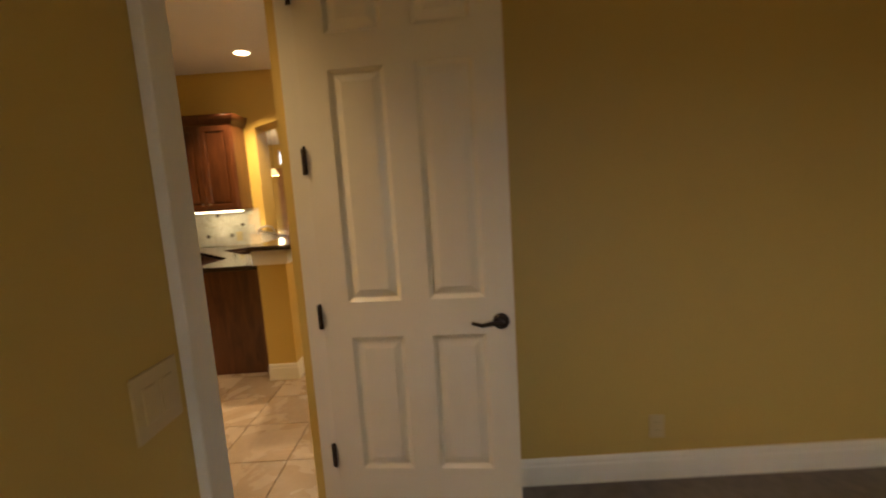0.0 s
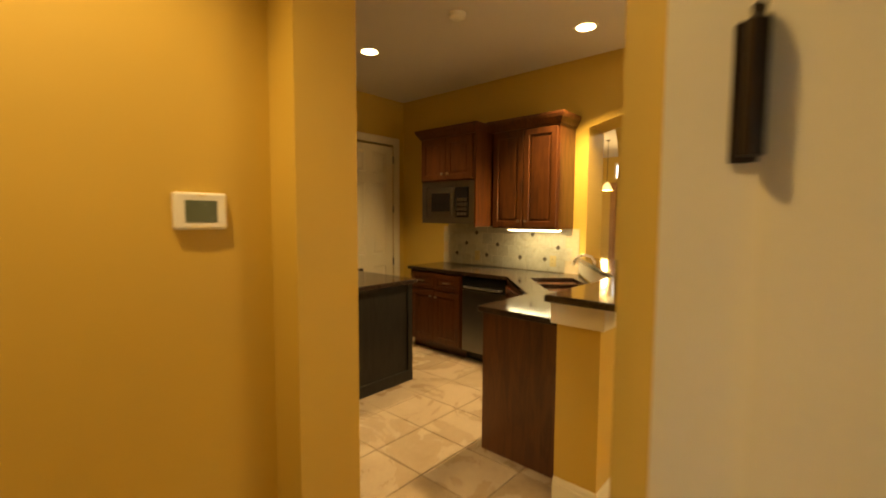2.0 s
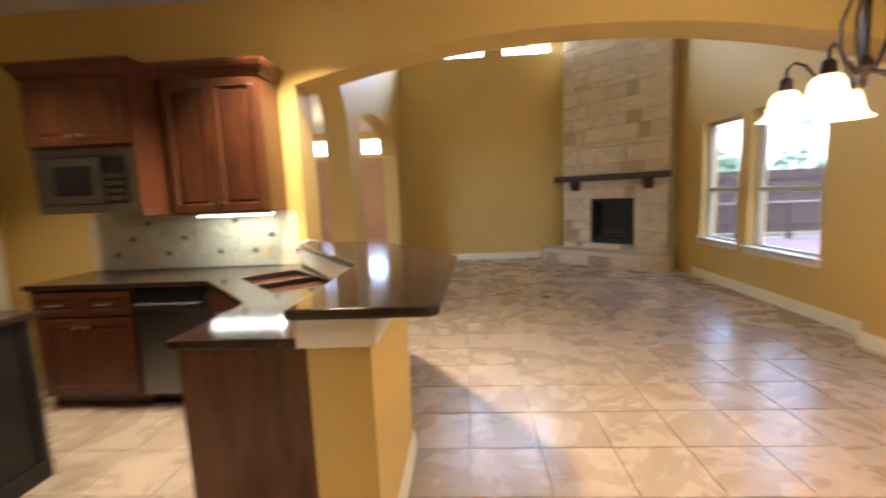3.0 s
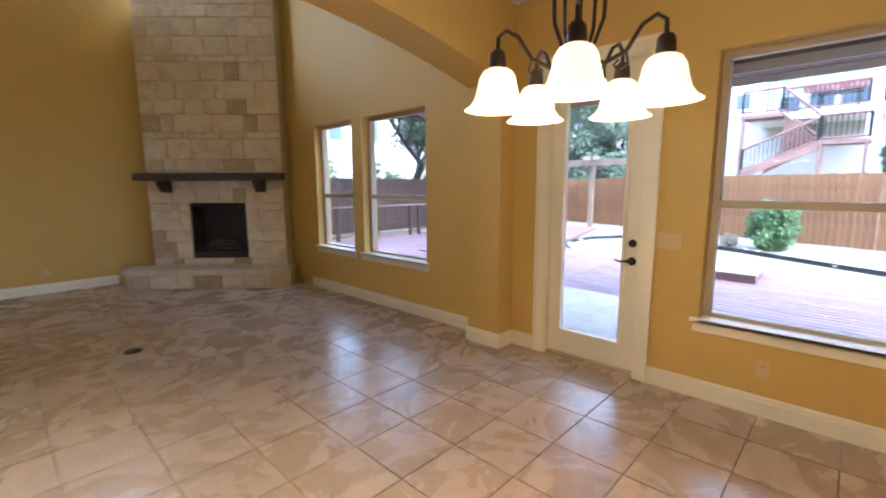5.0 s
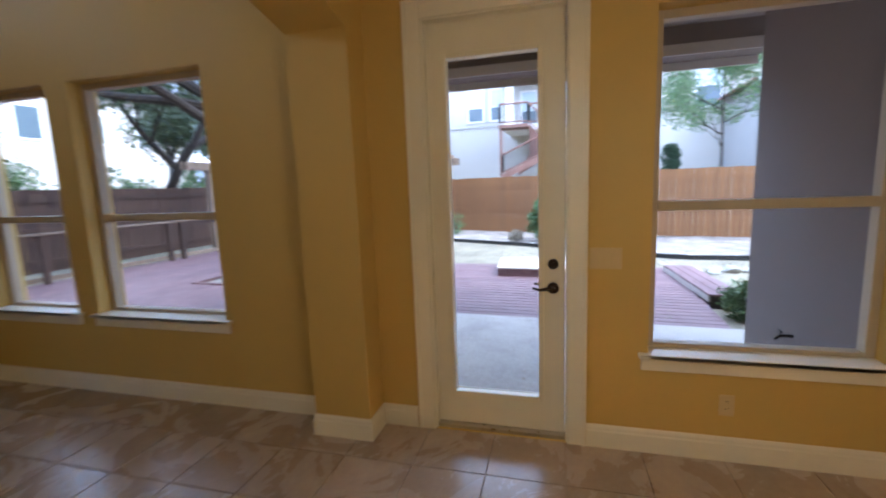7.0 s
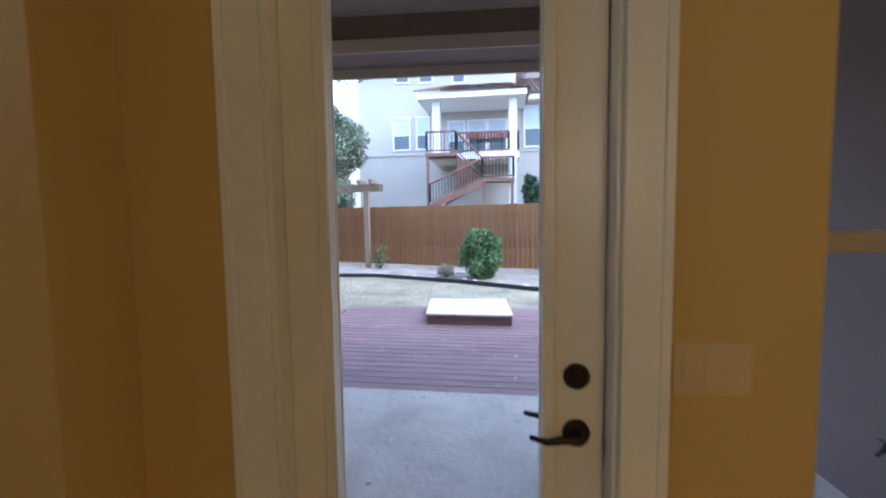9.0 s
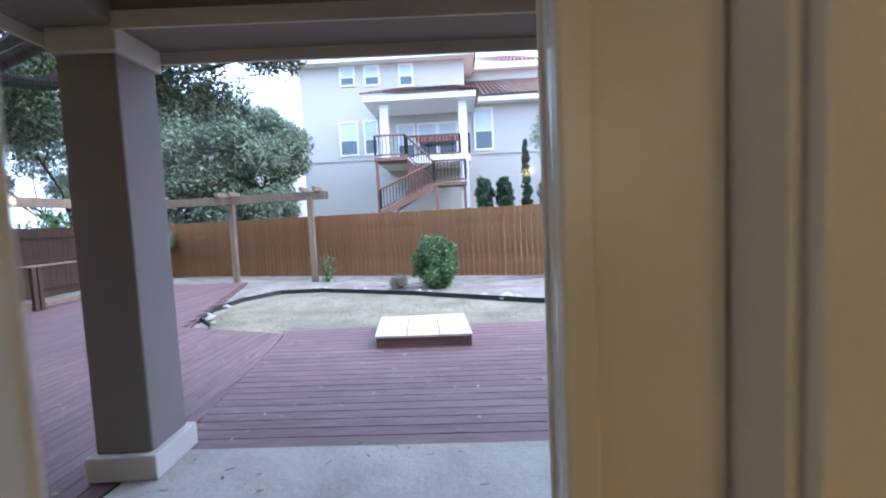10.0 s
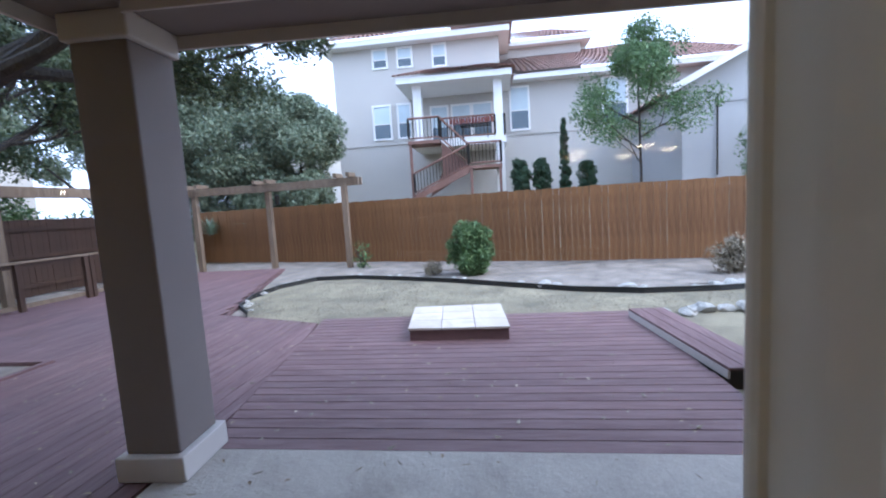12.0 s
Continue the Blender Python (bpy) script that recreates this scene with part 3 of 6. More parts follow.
def panel_leaf(name, w, h, t, rows, material, m, label):
    """A six-panel door leaf; local x from the hinge, y through its thickness, z up."""
    d = tagged(new(name), label, "door", "", "structure")
    d.matrix_basis = m
    bm = B()
    st, mid = 0.115, 0.115
    cols = [(st, (w - mid) / 2), ((w + mid) / 2, w - st)]
    rail_z = [0.0] + [z for r in rows for z in r] + [h]
    for a, b in ((0, st), (w - st, w), (cols[0][1], cols[1][0])):
        box(bm, a, b, 0, t, 0, h)
    for c in cols:
        for a, b in zip(rail_z[::2], rail_z[1::2]):
            box(bm, c[0], c[1], 0, t, a, b)
    part("leaf", bm, material, d)
    for c in cols:
        for z0, z1 in rows:
            bm = B()
            box(bm, c[0], c[1], t * 0.3, t * 0.7, z0, z1)
            for s, y in ((-1, t * 0.3), (1, t * 0.7)):
                e = 0.022
                o = [bm.verts.new((x, y, z)) for x, z in ((c[0] + e, z0 + e), (c[1] - e, z0 + e), (c[1] - e, z1 - e), (c[0] + e, z1 - e))]
                e2 = 0.05
                i = [bm.verts.new((x, y + s * t * 0.24, z)) for x, z in ((c[0] + e2, z0 + e2), (c[1] - e2, z0 + e2), (c[1] - e2, z1 - e2), (c[0] + e2, z1 - e2))]
                bm.faces.new(i)
                for k in range(4):
                    bm.faces.new([o[k], o[(k + 1) % 4], i[(k + 1) % 4], i[k]])
                # sloping sticking round the panel
                p = [bm.verts.new((x, (0.0 if s < 0 else t), z)) for x, z in ((c[0], z0), (c[1], z0), (c[1], z1), (c[0], z1))]
                q = [bm.verts.new((x, y, z)) for x, z in ((c[0] + 0.016, z0 + 0.016), (c[1] - 0.016, z0 + 0.016), (c[1] - 0.016, z1 - 0.016), (c[0] + 0.016, z1 - 0.016))]
                for k in range(4):
                    bm.faces.new([p[k], p[(k + 1) % 4], q[(k + 1) % 4], q[k]])
            part("panel", bm, material, d)
    return d


JAMB_LEAF = 0.0095
ROWS = [(0.27, 0.86), (1.01, 1.93), (2.06, 2.33)]
leaf = panel_leaf("door_1", 0.79, 2.43, 0.044, ROWS, M["door"], pose(-0.535, 1.762, 0.012, 0, 0, -5.1), "open cream six-panel interior door with bronze lever")
lever(leaf, pose(0.735, -0.001, 0.91, 90, 0, 0), M["bronze"], -1)
for z in (0.33, 0.95, 1.59, 2.23):
    bm = B()
    tube(bm, [(0, 0, -0.048), (0, 0, 0.048)], 0.0075, 10)
    lathe(bm, [(0.0, 0.062), (0.005, 0.058), (0.004, 0.05), (0.0075, 0.048)], None, 10)
    box(bm, -0.004, 0.0, 0.002, 0.034, -0.046, 0.046)
    h = part("hinge", bm, M["bronze"], leaf, "dark bronze butt hinge", True)
    h.matrix_basis = pose(-0.006, -0.006, z)
    part("hinge_leaf", box(B(), -0.016, 0.003, JAMB_LEAF - 0.0025, JAMB_LEAF + 0.003, -0.052, 0.052, None, 0.002), M["bronze"], h).matrix_basis = pose(0, 0, 0, 0, 0, 5.1)
pantry = panel_leaf("door_2", 0.80, 2.42, 0.044, ROWS, M["door"], pose(-4.93, 5.26, 0.012, 0, 0, -90), "closed cream six-panel pantry door with bronze lever")
lever(pantry, pose(0.735, 0.045, 0.91, -90, 0, 0), M["bronze"], -1)
for z in (0.25, 0.9, 1.6, 2.25):
    bm = B()
    tube(bm, [(-0.004, 0.05, z - 0.045), (-0.004, 0.05, z + 0.045)], 0.008, 8)
    part("hinge", bm, M["bronze"], pantry)

# glazed patio door
pd = tagged(new("door_3"), "closed cream full-glass patio door with bronze hardware", "door", "", "structure")
x0, x1, y0, y1 = 2.742, 2.787, 4.335, 5.108
gy0, gy1, gz0, gz1 = 4.478, 4.998, 0.235, 2.235
bm = B()
box(bm, x0, x1, y0, gy0, 0.025, 2.43)
box(bm, x0, x1, gy1, y1, 0.025, 2.43)
box(bm, x0, x1, gy0, gy1, 0.025, gz0)
box(bm, x0, x1, gy0, gy1, gz1, 2.43)
part("leaf", bm, M["door"], pd)
for f, s in ((x0, -1), (x1, 1)):
    bm = B()
    e = 0.026
    for a, b, c, d in ((gy0 - e, gy0 + 0.004, gz0 - e, gz1 + e), (gy1 - 0.004, gy1 + e, gz0 - e, gz1 + e), (gy0 + 0.004, gy1 - 0.004, gz0 - e, gz0 + 0.004), (gy0 + 0.004, gy1 - 0.004, gz1 - 0.004, gz1 + e)):
        box(bm, min(f, f + s * 0.011), max(f, f + s * 0.011), a, b, c, d, None, 0.004)
    part("glazing_bead", bm, M["door"], pd)
bm = B()
box(bm, 2.761, 2.768, gy0 + 0.001, gy1 - 0.001, gz0 + 0.001, gz1 - 0.001)
part("pane", bm, M["glass"], pd, "clear full-length glass").visible_shadow = False
lever(pd, Matrix.Translation((x0 - 0.001, 4.40, 0.914)) @ Matrix(((0, 0, -1, 0), (1, 0, 0, 0), (0, 1, 0, 0), (0, 0, 0, 1))), M["bronze"], 1)
lever(pd, Matrix.Translation((x1 + 0.001, 4.40, 0.914)) @ Matrix(((0, 0, 1, 0), (1, 0, 0, 0), (0, 1, 0, 0), (0, 0, 0, 1))), M["bronze"], 1)
bm = B()
lathe(bm, [(0.031, 0), (0.031, 0.008), (0.024, 0.018), (0.0, 0.019)], None, 20)
box(bm, -0.004, 0.004, -0.017, 0.017, 0.018, 0.034, None, 0.002)
bmesh.ops.transform(bm, matrix=Matrix.Translation((x0 - 0.001, 4.40, 1.055)) @ Matrix(((0, 0, -1, 0), (1, 0, 0, 0), (0, 1, 0, 0), (0, 0, 0, 1))), verts=bm.verts[:])
part("deadbolt", bm, M["bronze"], pd, "round dark bronze deadbolt", True)
bm = B()
box(bm, 2.70, EX1 + 0.03, 4.331, 5.109, -0.01, 0.022, None, 0.004)
structure("threshold", bm, M["nickel"], "worn metal door threshold", "threshold")

# ---- lamps of the rooms, seen and added ----
def downlight(x, y, watts, z=CEIL):
    e = thing("recessed_downlight", Matrix.Translation((x, y, z)), "lit recessed white ceiling downlight", "ceiling light", "kitchen downlights")
    bm = B()
    lathe(bm, [(0.072, -0.001), (0.098, -0.001), (0.095, -0.007), (0.075, -0.009), (0.072, -0.006)], None, 28)
    part("trim_ring", bm, M["white_plastic"], e, "", True)
    bm = B()
    lathe(bm, [(0.0, -0.011), (0.05, -0.0105), (0.074, -0.0095)], None, 28)
    part("lens", bm, M["can_glow"], e, "glowing lens")
    lamp("downlight_beam", "SPOT", None, watts, WARM, 0.06, look((x, y, z - 0.03), (x, y, 0)))
    return e


# first two are seen; the other three are added fill, out of view
for x, y, watts in ((-3.78, 4.0, 60), (-2.05, 4.82, 250), (-3.78, 2.4, 45), (-2.9, 1.2, 35), (-1.45, 1.3, 75)):
    downlight(x, y, watts)
CH = Vector((0.627, 3.834))
CH_R, CH_S = 0.245, 0.80     # ring of the shades, size of the body
SHADES = []
for k in range(5):
    a = radians(62.3 + 72 * k)
    p = CH + CH_R * Vector((math.cos(a), math.sin(a)))
    SHADES.append(p)
    lamp("chandelier_bulb", "POINT", (p.x, p.y, 1.77), 5.2, WARM, 0.05)
lamp("under_cabinet_strip", "AREA", None, 30, (1.0, 0.90, 0.64), 0.55, look((-2.72, 5.25, 1.378), (-2.72, 5.27, 0)), 0.05)
# warm fill lamp added in the study wall's unseen window opening
lamp("study_opening_fill", "AREA", None, 2.5, (1.0, 0.80, 0.47), 0.8, look((1.3, -2.36, 1.45), (0.6, 2, 1.0)), 1.1)
# sky light at the high slit windows
for a, b in ((-1.42, -0.49), (-0.11, 0.86)):
    lamp("slit_window_skylight", "AREA", None, 90, DAY, b - a, look(((a + b) / 2, FAR + 0.25, 4.35), ((a + b) / 2, 8, 2)), 0.25)

# ---- kitchen ----
def rot_z(x, y, deg):
    return pose(x, y, 0, 0, 0, deg)


def cabinet_door(parent, x0, x1, yf, z0, z1, knob=None, material=None, name="door"):
    """A frame-and-raised-panel front that faces -y."""
    mt = material or M["cherry"]
    t, f = 0.02, min(0.06, (z1 - z0) * 0.28)
    bm = B()
    o = [[bm.verts.new((x, y, z)) for x, z in ((x0 + e, z0 + e), (x1 - e, z0 + e), (x1 - e, z1 - e), (x0 + e, z1 - e))] for e, y in ((0, yf), (0, yf - t + 0.002), (0.002, yf - t), (f - 0.004, yf - t), (f, yf - t + 0.005), (f, yf))]
    for p, q in zip(o, o[1:]):
        for k in range(4):
            bm.faces.new([p[k], p[(k + 1) % 4], q[(k + 1) % 4], q[k]])
    d = part(name, bm, mt, parent)
    bm = B()
    box(bm, x0 + f, x1 - f, yf - 0.009, yf - 0.002, z0 + f, z1 - f)
    box(bm, x0 + f + 0.02, x1 - f - 0.02, yf - 0.016, yf - 0.009, z0 + f + 0.02, z1 - f - 0.02, None, 0.004)
    part("panel", bm, mt, d)
    if knob:
        kx, kz, wide = knob
        bm = B()
        if wide:
            tube(bm, [(kx - 0.045, yf - t, kz), (kx - 0.045, yf - t - 0.022, kz), (kx, yf - t - 0.028, kz), (kx + 0.045, yf - t - 0.022, kz), (kx + 0.045, yf - t, kz)], 0.005, 8)
        else:
            lathe(bm, [(0.006, 0), (0.005, 0.012), (0.014, 0.018), (0.013, 0.026), (0.0, 0.029)], Matrix.Translation((kx, yf - t, kz)) @ pose(0, 0, 0, 90), 14)
        part("handle", bm, M["nickel"], d, "brushed nickel pull", True)
    return d


def cabinet(name, x0, x1, yf, yb, z0, z1, label, rows, toe=0.0, crown=0.0, knob_top=False, m=Matrix()):
    """A cabinet unit facing -y. rows: (z0, z1, how many fronts, drawer?)."""
    c = thing(name, m, label, "cabinet", "kitchen cabinets")
    bm = B()
    box(bm, x0, x1, yf, yb, z0 + toe, z1)
    if toe:
        box(bm, x0, x1, yf + 0.07, yb, z0, z0 + toe)
    part("body", bm, M["cherry"], c)
    for a, b, n, drawer in rows:
        w = (x1 - x0 - 0.03) / n
        for k in range(n):
            u, v = x0 + 0.015 + k * w + 0.004, x0 + 0.015 + (k + 1) * w - 0.004
            if drawer:
                cabinet_door(c, u, v, yf, a, b, ((u + v) / 2, (a + b) / 2, True), None, "drawer")
            else:
                kx = (v - 0.035 if k % 2 == 0 else u + 0.035) if n > 1 else v - 0.035
                cabinet_door(c, u, v, yf, a, b, (kx, a + 0.06 if knob_top else b - 0.06, False))
    if crown:
        bm = B()
        prof = [(0, 0), (0.012, 0), (0.018, 0.02), (0.045, 0.06), (0.055, crown - 0.02), (0.055, crown)]
        for (o0, h0), (o1, h1) in zip(prof, prof[1:]):
            vs = []
            for o, h in ((o0, h0), (o1, h1)):
                vs.append([bm.verts.new(p) for p in ((x0 - o, yb, z1 + h), (x0 - o, yf - o, z1 + h), (x1 + o, yf - o, z1 + h), (x1 + o, yb, z1 + h))])
            for k in range(3):
                bm.faces.new([vs[0][k], vs[0][k + 1], vs[1][k + 1], vs[1][k]])
        o = prof[-1][0]
        bm.faces.new([bm.verts.new(p) for p in ((x0 - o, yb, z1 + crown), (x1 + o, yb, z1 + crown), (x1 + o, yf - o, z1 + crown), (x0 - o, yf - o, z1 + crown))])
        part("crown", bm, M["cherry"], c, "dark cherry crown moulding")
    return c


WB = AY0 - 0.002
cabinet("wall_cabinet", -3.17, -2.415, 5.14, WB, 1.40, 2.385, "cherry wall cabinet with two raised-panel doors", [(1.415, 2.37, 2, False)], 0, 0.11, True)
cabinet("wall_cabinet", -3.96, -3.205, 4.87, WB, 1.895, 2.36, "deep cherry wall cabinet above the microwave", [(1.91, 2.345, 2, False)], 0, 0.10, True)
bm = B()
box(bm, -3.205, -3.185, 4.868, WB, 1.415, 2.384)
tagged(part("cabinet_end_panel", bm, M["cherry"]), "tall cherry panel between two wall cabinets", "cabinet panel")
WEST = pose(0, 0, 0, 0, 0, 90)
cabinet("wall_cabinet", 3.20, 4.26, 4.57, 4.899, 1.40, 2.385, "cherry wall cabinet beside the pantry door", [(1.415, 2.37, 2, False)], 0, 0.11, True, WEST)
cabinet("base_cabinet", 3.20, 4.26, 4.30, 4.899, 0, 0.905, "cherry base cabinet beside the pantry door", [(0.71, 0.885, 2, True), (0.12, 0.69, 2, False)], 0.1, 0.0, False, WEST)
bm = B()
box(bm, -4.898, -4.27, 3.17, 4.29, 0.907, 0.945, None, 0.006)
tagged(part("side_worktop", bm, M["granite"]), "short dark granite worktop beside the pantry door", "countertop")
mw = thing("microwave", Matrix.Translation((0, 0, -0.03)), "built-in stainless microwave with black window", "microwave")
bm = B()
box(bm, -3.94, -3.22, 4.90, WB, 1.475, 1.92, None, 0.003)
part("body", bm, M["steel"], mw)
bm = B()
for q in ((-3.95, -3.21, 1.865, 1.92), (-3.95, -3.21, 1.475, 1.53), (-3.95, -3.88, 1.53, 1.865), (-3.28, -3.21, 1.53, 1.865)):
    box(bm, q[0], q[1], 4.872, 4.90, q[2], q[3], None, 0.003)
for k in range(5):
    box(bm, -3.86, -3.30, 4.866, 4.873, 1.873 + k * 0.009, 1.877 + k * 0.009)
part("trim_frame", bm, M["steel"], mw)
bm = B()
box(bm, -3.87, -3.46, 4.868, 4.90, 1.54, 1.855, None, 0.004)
d = part("door", bm, M["steel"], mw)
bm = B()
box(bm, -3.80, -3.53, 4.862, 4.8695, 1.60, 1.80, None, 0.003)
part("window", bm, M["black_glass"], d, "black glass window")
bm = B()
tube(bm, [(-3.475, 4.868, 1.56), (-3.475, 4.84, 1.57), (-3.475, 4.84, 1.83), (-3.475, 4.868, 1.84)], 0.008, 8)
part("handle", bm, M["steel"], d, "", True)
bm = B()
box(bm, -3.445, -3.29, 4.866, 4.90, 1.54, 1.855, None, 0.003)
p = part("control_panel", bm, M["black_glass"], mw, "black control panel")
for r in range(4):
    for c in range(3):
        bm = B()
        box(bm, -3.432 + c * 0.046, -3.397 + c * 0.046, 4.863, 4.8665, 1.56 + r * 0.05, 1.59 + r * 0.05)
        part("button", bm, M["steel"], p)

cabinet("base_cabinet", -4.13, -3.36, 4.87, WB, 0, 0.905, "cherry base cabinet with two drawers and two doors", [(0.71, 0.885, 2, True), (0.12, 0.69, 2, False)], 0.1)
dw = thing("dishwasher", Matrix(), "stainless dishwasher under the counter", "dishwasher")
bm = B()
box(bm, -3.35, -2.80, 4.90, WB, 0.10, 0.90)
box(bm, -3.35, -2.80, 4.95, WB, 0.0, 0.10)
part("body", bm, M["black_glass"], dw)
bm = B()
box(bm, -3.345, -2.805, 4.862, 4.90, 0.11, 0.755, None, 0.004)
part("door", bm, M["steel"], dw)
bm = B()
box(bm, -3.345, -2.805, 4.858, 4.90, 0.765, 0.895, None, 0.004)
part("control_panel", bm, M["black_glass"], dw)
bm = B()
tube(bm, [(-3.30, 4.86, 0.79), (-3.30, 4.825, 0.79), (-2.85, 4.825, 0.79), (-2.85, 4.86, 0.79)], 0.011, 10)
part("handle", bm, M["steel"], dw, "stainless bar handle", True)
sc = thing("sink_cabinet", Matrix(), "angled cherry sink cabinet in the corner", "cabinet", "kitchen cabinets")
bm = B()
prism(bm, [(-2.80, 4.875), (-2.125, 4.165), (-1.54, 4.165), (-1.54, 4.24), (-2.335, 5.465), (-2.80, 5.465)], 0.10, 0.905)
part("body", bm, M["cherry"], sc)
dd = cabinet_door(sc, 0.04, 0.46, 0, 0.12, 0.86, (0.42, 0.79, False))
dd.matrix_basis = rot_z(-2.80, 4.875, -46.4)
dd = cabinet_door(sc, 0.47, 0.90, 0, 0.12, 0.86, (0.51, 0.79, False))
dd.matrix_basis = rot_z(-2.80, 4.875, -46.4)
pc = thing("peninsula_cabinet", Matrix(), "cherry end cabinet of the kitchen peninsula", "cabinet", "kitchen cabinets")
bm = B()
box(bm, -2.125, -1.54, 3.60, 4.16, 0.10, 0.905)
box(bm, -2.06, -1.54, 3.60, 4.16, 0.0, 0.10)
part("body", bm, M["cherry"], pc)
bm = B()
box(bm, -2.13, -1.54, 3.585, 3.60, 0.0, 0.905, None, 0.002)
part("end_panel", bm, M["cherry"], pc, "smooth cherry end panel")

# worktop, cut out for the sink
SINK = Matrix.Translation((-2.17, 4.79, 0)) @ pose(0, 0, 0, 0, 0, -48)
bm = B()
prism(bm, [(-4.16, 5.466), (-4.16, 4.84), (-2.775, 4.84), (-2.155, 4.17), (-2.155, 3.56), (-1.534, 3.56), (-1.534, 4.235), (-2.335, 5.466)], 0.907, 0.945)
top = part("kitchen_worktop", bm, M["granite"])
bm = B()
box(bm, -0.37, -0.01, -0.21, 0.19, 0.7, 1.2, SINK)
box(bm, 0.015, 0.37, -0.21, 0.19, 0.7, 1.2, SINK)
cut = new("cutter", mesh_of("cutter", bm, M["granite"]))
mod = top.modifiers.new("cut", "BOOLEAN")
mod.object, mod.operation, mod.solver = cut, "DIFFERENCE", "EXACT"
done = bpy.data.meshes.new_from_object(top.evaluated_get(bpy.context.evaluated_depsgraph_get()))
top.modifiers.clear()
top.data = done
bpy.data.objects.remove(cut)
bv = top.modifiers.new("edge", "BEVEL")
bv.width, bv.segments, bv.angle_limit = 0.006, 2, radians(40)
tagged(top, "polished dark brown granite worktop with a corner sink", "countertop")
sk = thing("sink", SINK, "stainless double-bowl sink under the worktop", "sink")
for a, b in ((-0.375, -0.005), (0.01, 0.375)):
    bm = B()
    t0 = [bm.verts.new(p) for p in ((a, -0.215, 0.906), (b, -0.215, 0.906), (b, 0.195, 0.906), (a, 0.195, 0.906))]
    b0 = [bm.verts.new(p) for p in ((a + 0.02, -0.195, 0.74), (b - 0.02, -0.195, 0.74), (b - 0.02, 0.175, 0.74), (a + 0.02, 0.175, 0.74))]
    bm.faces.new(b0)
    for k in range(4):
        bm.faces.new([t0[k], t0[(k + 1) % 4], b0[(k + 1) % 4], b0[k]])
    part("bowl", bm, M["steel"], sk)
fc = thing("faucet", SINK @ Matrix.Translation((0.0, 0.26, 0.945)), "brushed nickel gooseneck kitchen faucet behind the sink", "faucet")
bm = B()
lathe(bm, [(0.03, 0), (0.028, 0.012), (0.018, 0.03), (0.016, 0.10), (0.0, 0.101)], None, 16)
tube(bm, [(0, 0, 0.08), (0, 0, 0.19), (0, -0.03, 0.235), (0, -0.09, 0.25), (0, -0.15, 0.235), (0, -0.18, 0.19), (0, -0.185, 0.16)], [0.013, 0.012, 0.012, 0.012, 0.012, 0.013, 0.015], 12)
part("spout", bm, M["nickel"], fc, "", True)
bm = B()
lathe(bm, [(0.022, 0), (0.02, 0.05), (0.0, 0.055)], Matrix.Translation((0.11, 0, 0)), 14)
tube(bm, [(0.11, 0, 0.05), (0.14, -0.01, 0.085), (0.19, -0.02, 0.10)], [0.009, 0.008, 0.006], 8)
part("handle", bm, M["nickel"], fc, "", True)

# raised bar
bm = B()
prism(bm, [(-1.53, 3.42), (-1.30, 3.42), (-1.30, 4.30), (-2.10, 5.468), (-2.33, 5.468), (-1.53, 4.24)], 0, 0.964)
structure("wall_bar", bm, M["wall"], "gold painted half wall under the raised bar")
bm = B()
prism(bm, [(-1.555, 3.395), (-1.275, 3.395), (-1.275, 4.31), (-2.07, 5.467), (-2.35, 5.467), (-1.555, 4.25)], 0.965, 1.082)
structure("trim_bar", bm, M["trim"], "cream trim band under the bar top", "trim")
bm = B()
strip(bm, [(-2.10, 5.466), (-1.30, 4.30), (-1.30, 3.42), (-1.53, 3.42)][::-1], SK, -ST)
structure("baseboard_bar", bm, M["trim"], "cream painted baseboard of the bar", "baseboard")
bm = B()
prism(bm, [(-1.56, 3.32), (-1.08, 3.32), (-1.045, 3.345), (-1.01, 4.45), (-1.04, 4.50), (-1.68, 5.465), (-2.36, 5.465), (-1.56, 4.26)], 1.084, 1.122)
bt = part("bar_top", bm, M["granite"])
bv = bt.modifiers.new("edge", "BEVEL")
bv.width, bv.segments, bv.angle_limit = 0.012, 3, radians(30)
tagged(bt, "polished dark brown granite bar top on the half wall", "countertop")

# island
il = thing("kitchen_island", Matrix(), "black kitchen island with a dark granite top", "kitchen island")
bm = B()
box(bm, -4.25, -3.34, 2.3, 4.11, 0.0, 0.905)
part("body", bm, M["black_wood"], il)
bm = B()
box(bm, -3.34, -3.322, 2.32, 4.115, 0.0, 0.10, None, 0.003)
box(bm, -3.34, -3.326, 2.30, 2.36, 0.1, 0.9)
box(bm, -3.34, -3.326, 4.06, 4.115, 0.1, 0.9)
part("trim", bm, M["black_wood"], il)
bm = B()
box(bm, -4.30, -3.29, 2.25, 4.15, 0.907, 0.945, None, 0.008)
part("top", bm, M["granite"], il, "polished dark granite top")

# strip light under the wall cabinet
ul = thing("under_cabinet_light", Matrix(), "lit slim strip light under the wall cabinet", "light fixture")
bm = B()
box(bm, -3.02, -2.42 - 0.02, 5.20, 5.28, 1.38, 1.3995, None, 0.003)
part("housing", bm, M["white_plastic"], ul)
bm = B()
box(bm, -3.01, -2.45, 5.195, 5.275, 1.376, 1.3795)
part("lens", bm, M["strip_glow"], ul, "glowing lens")


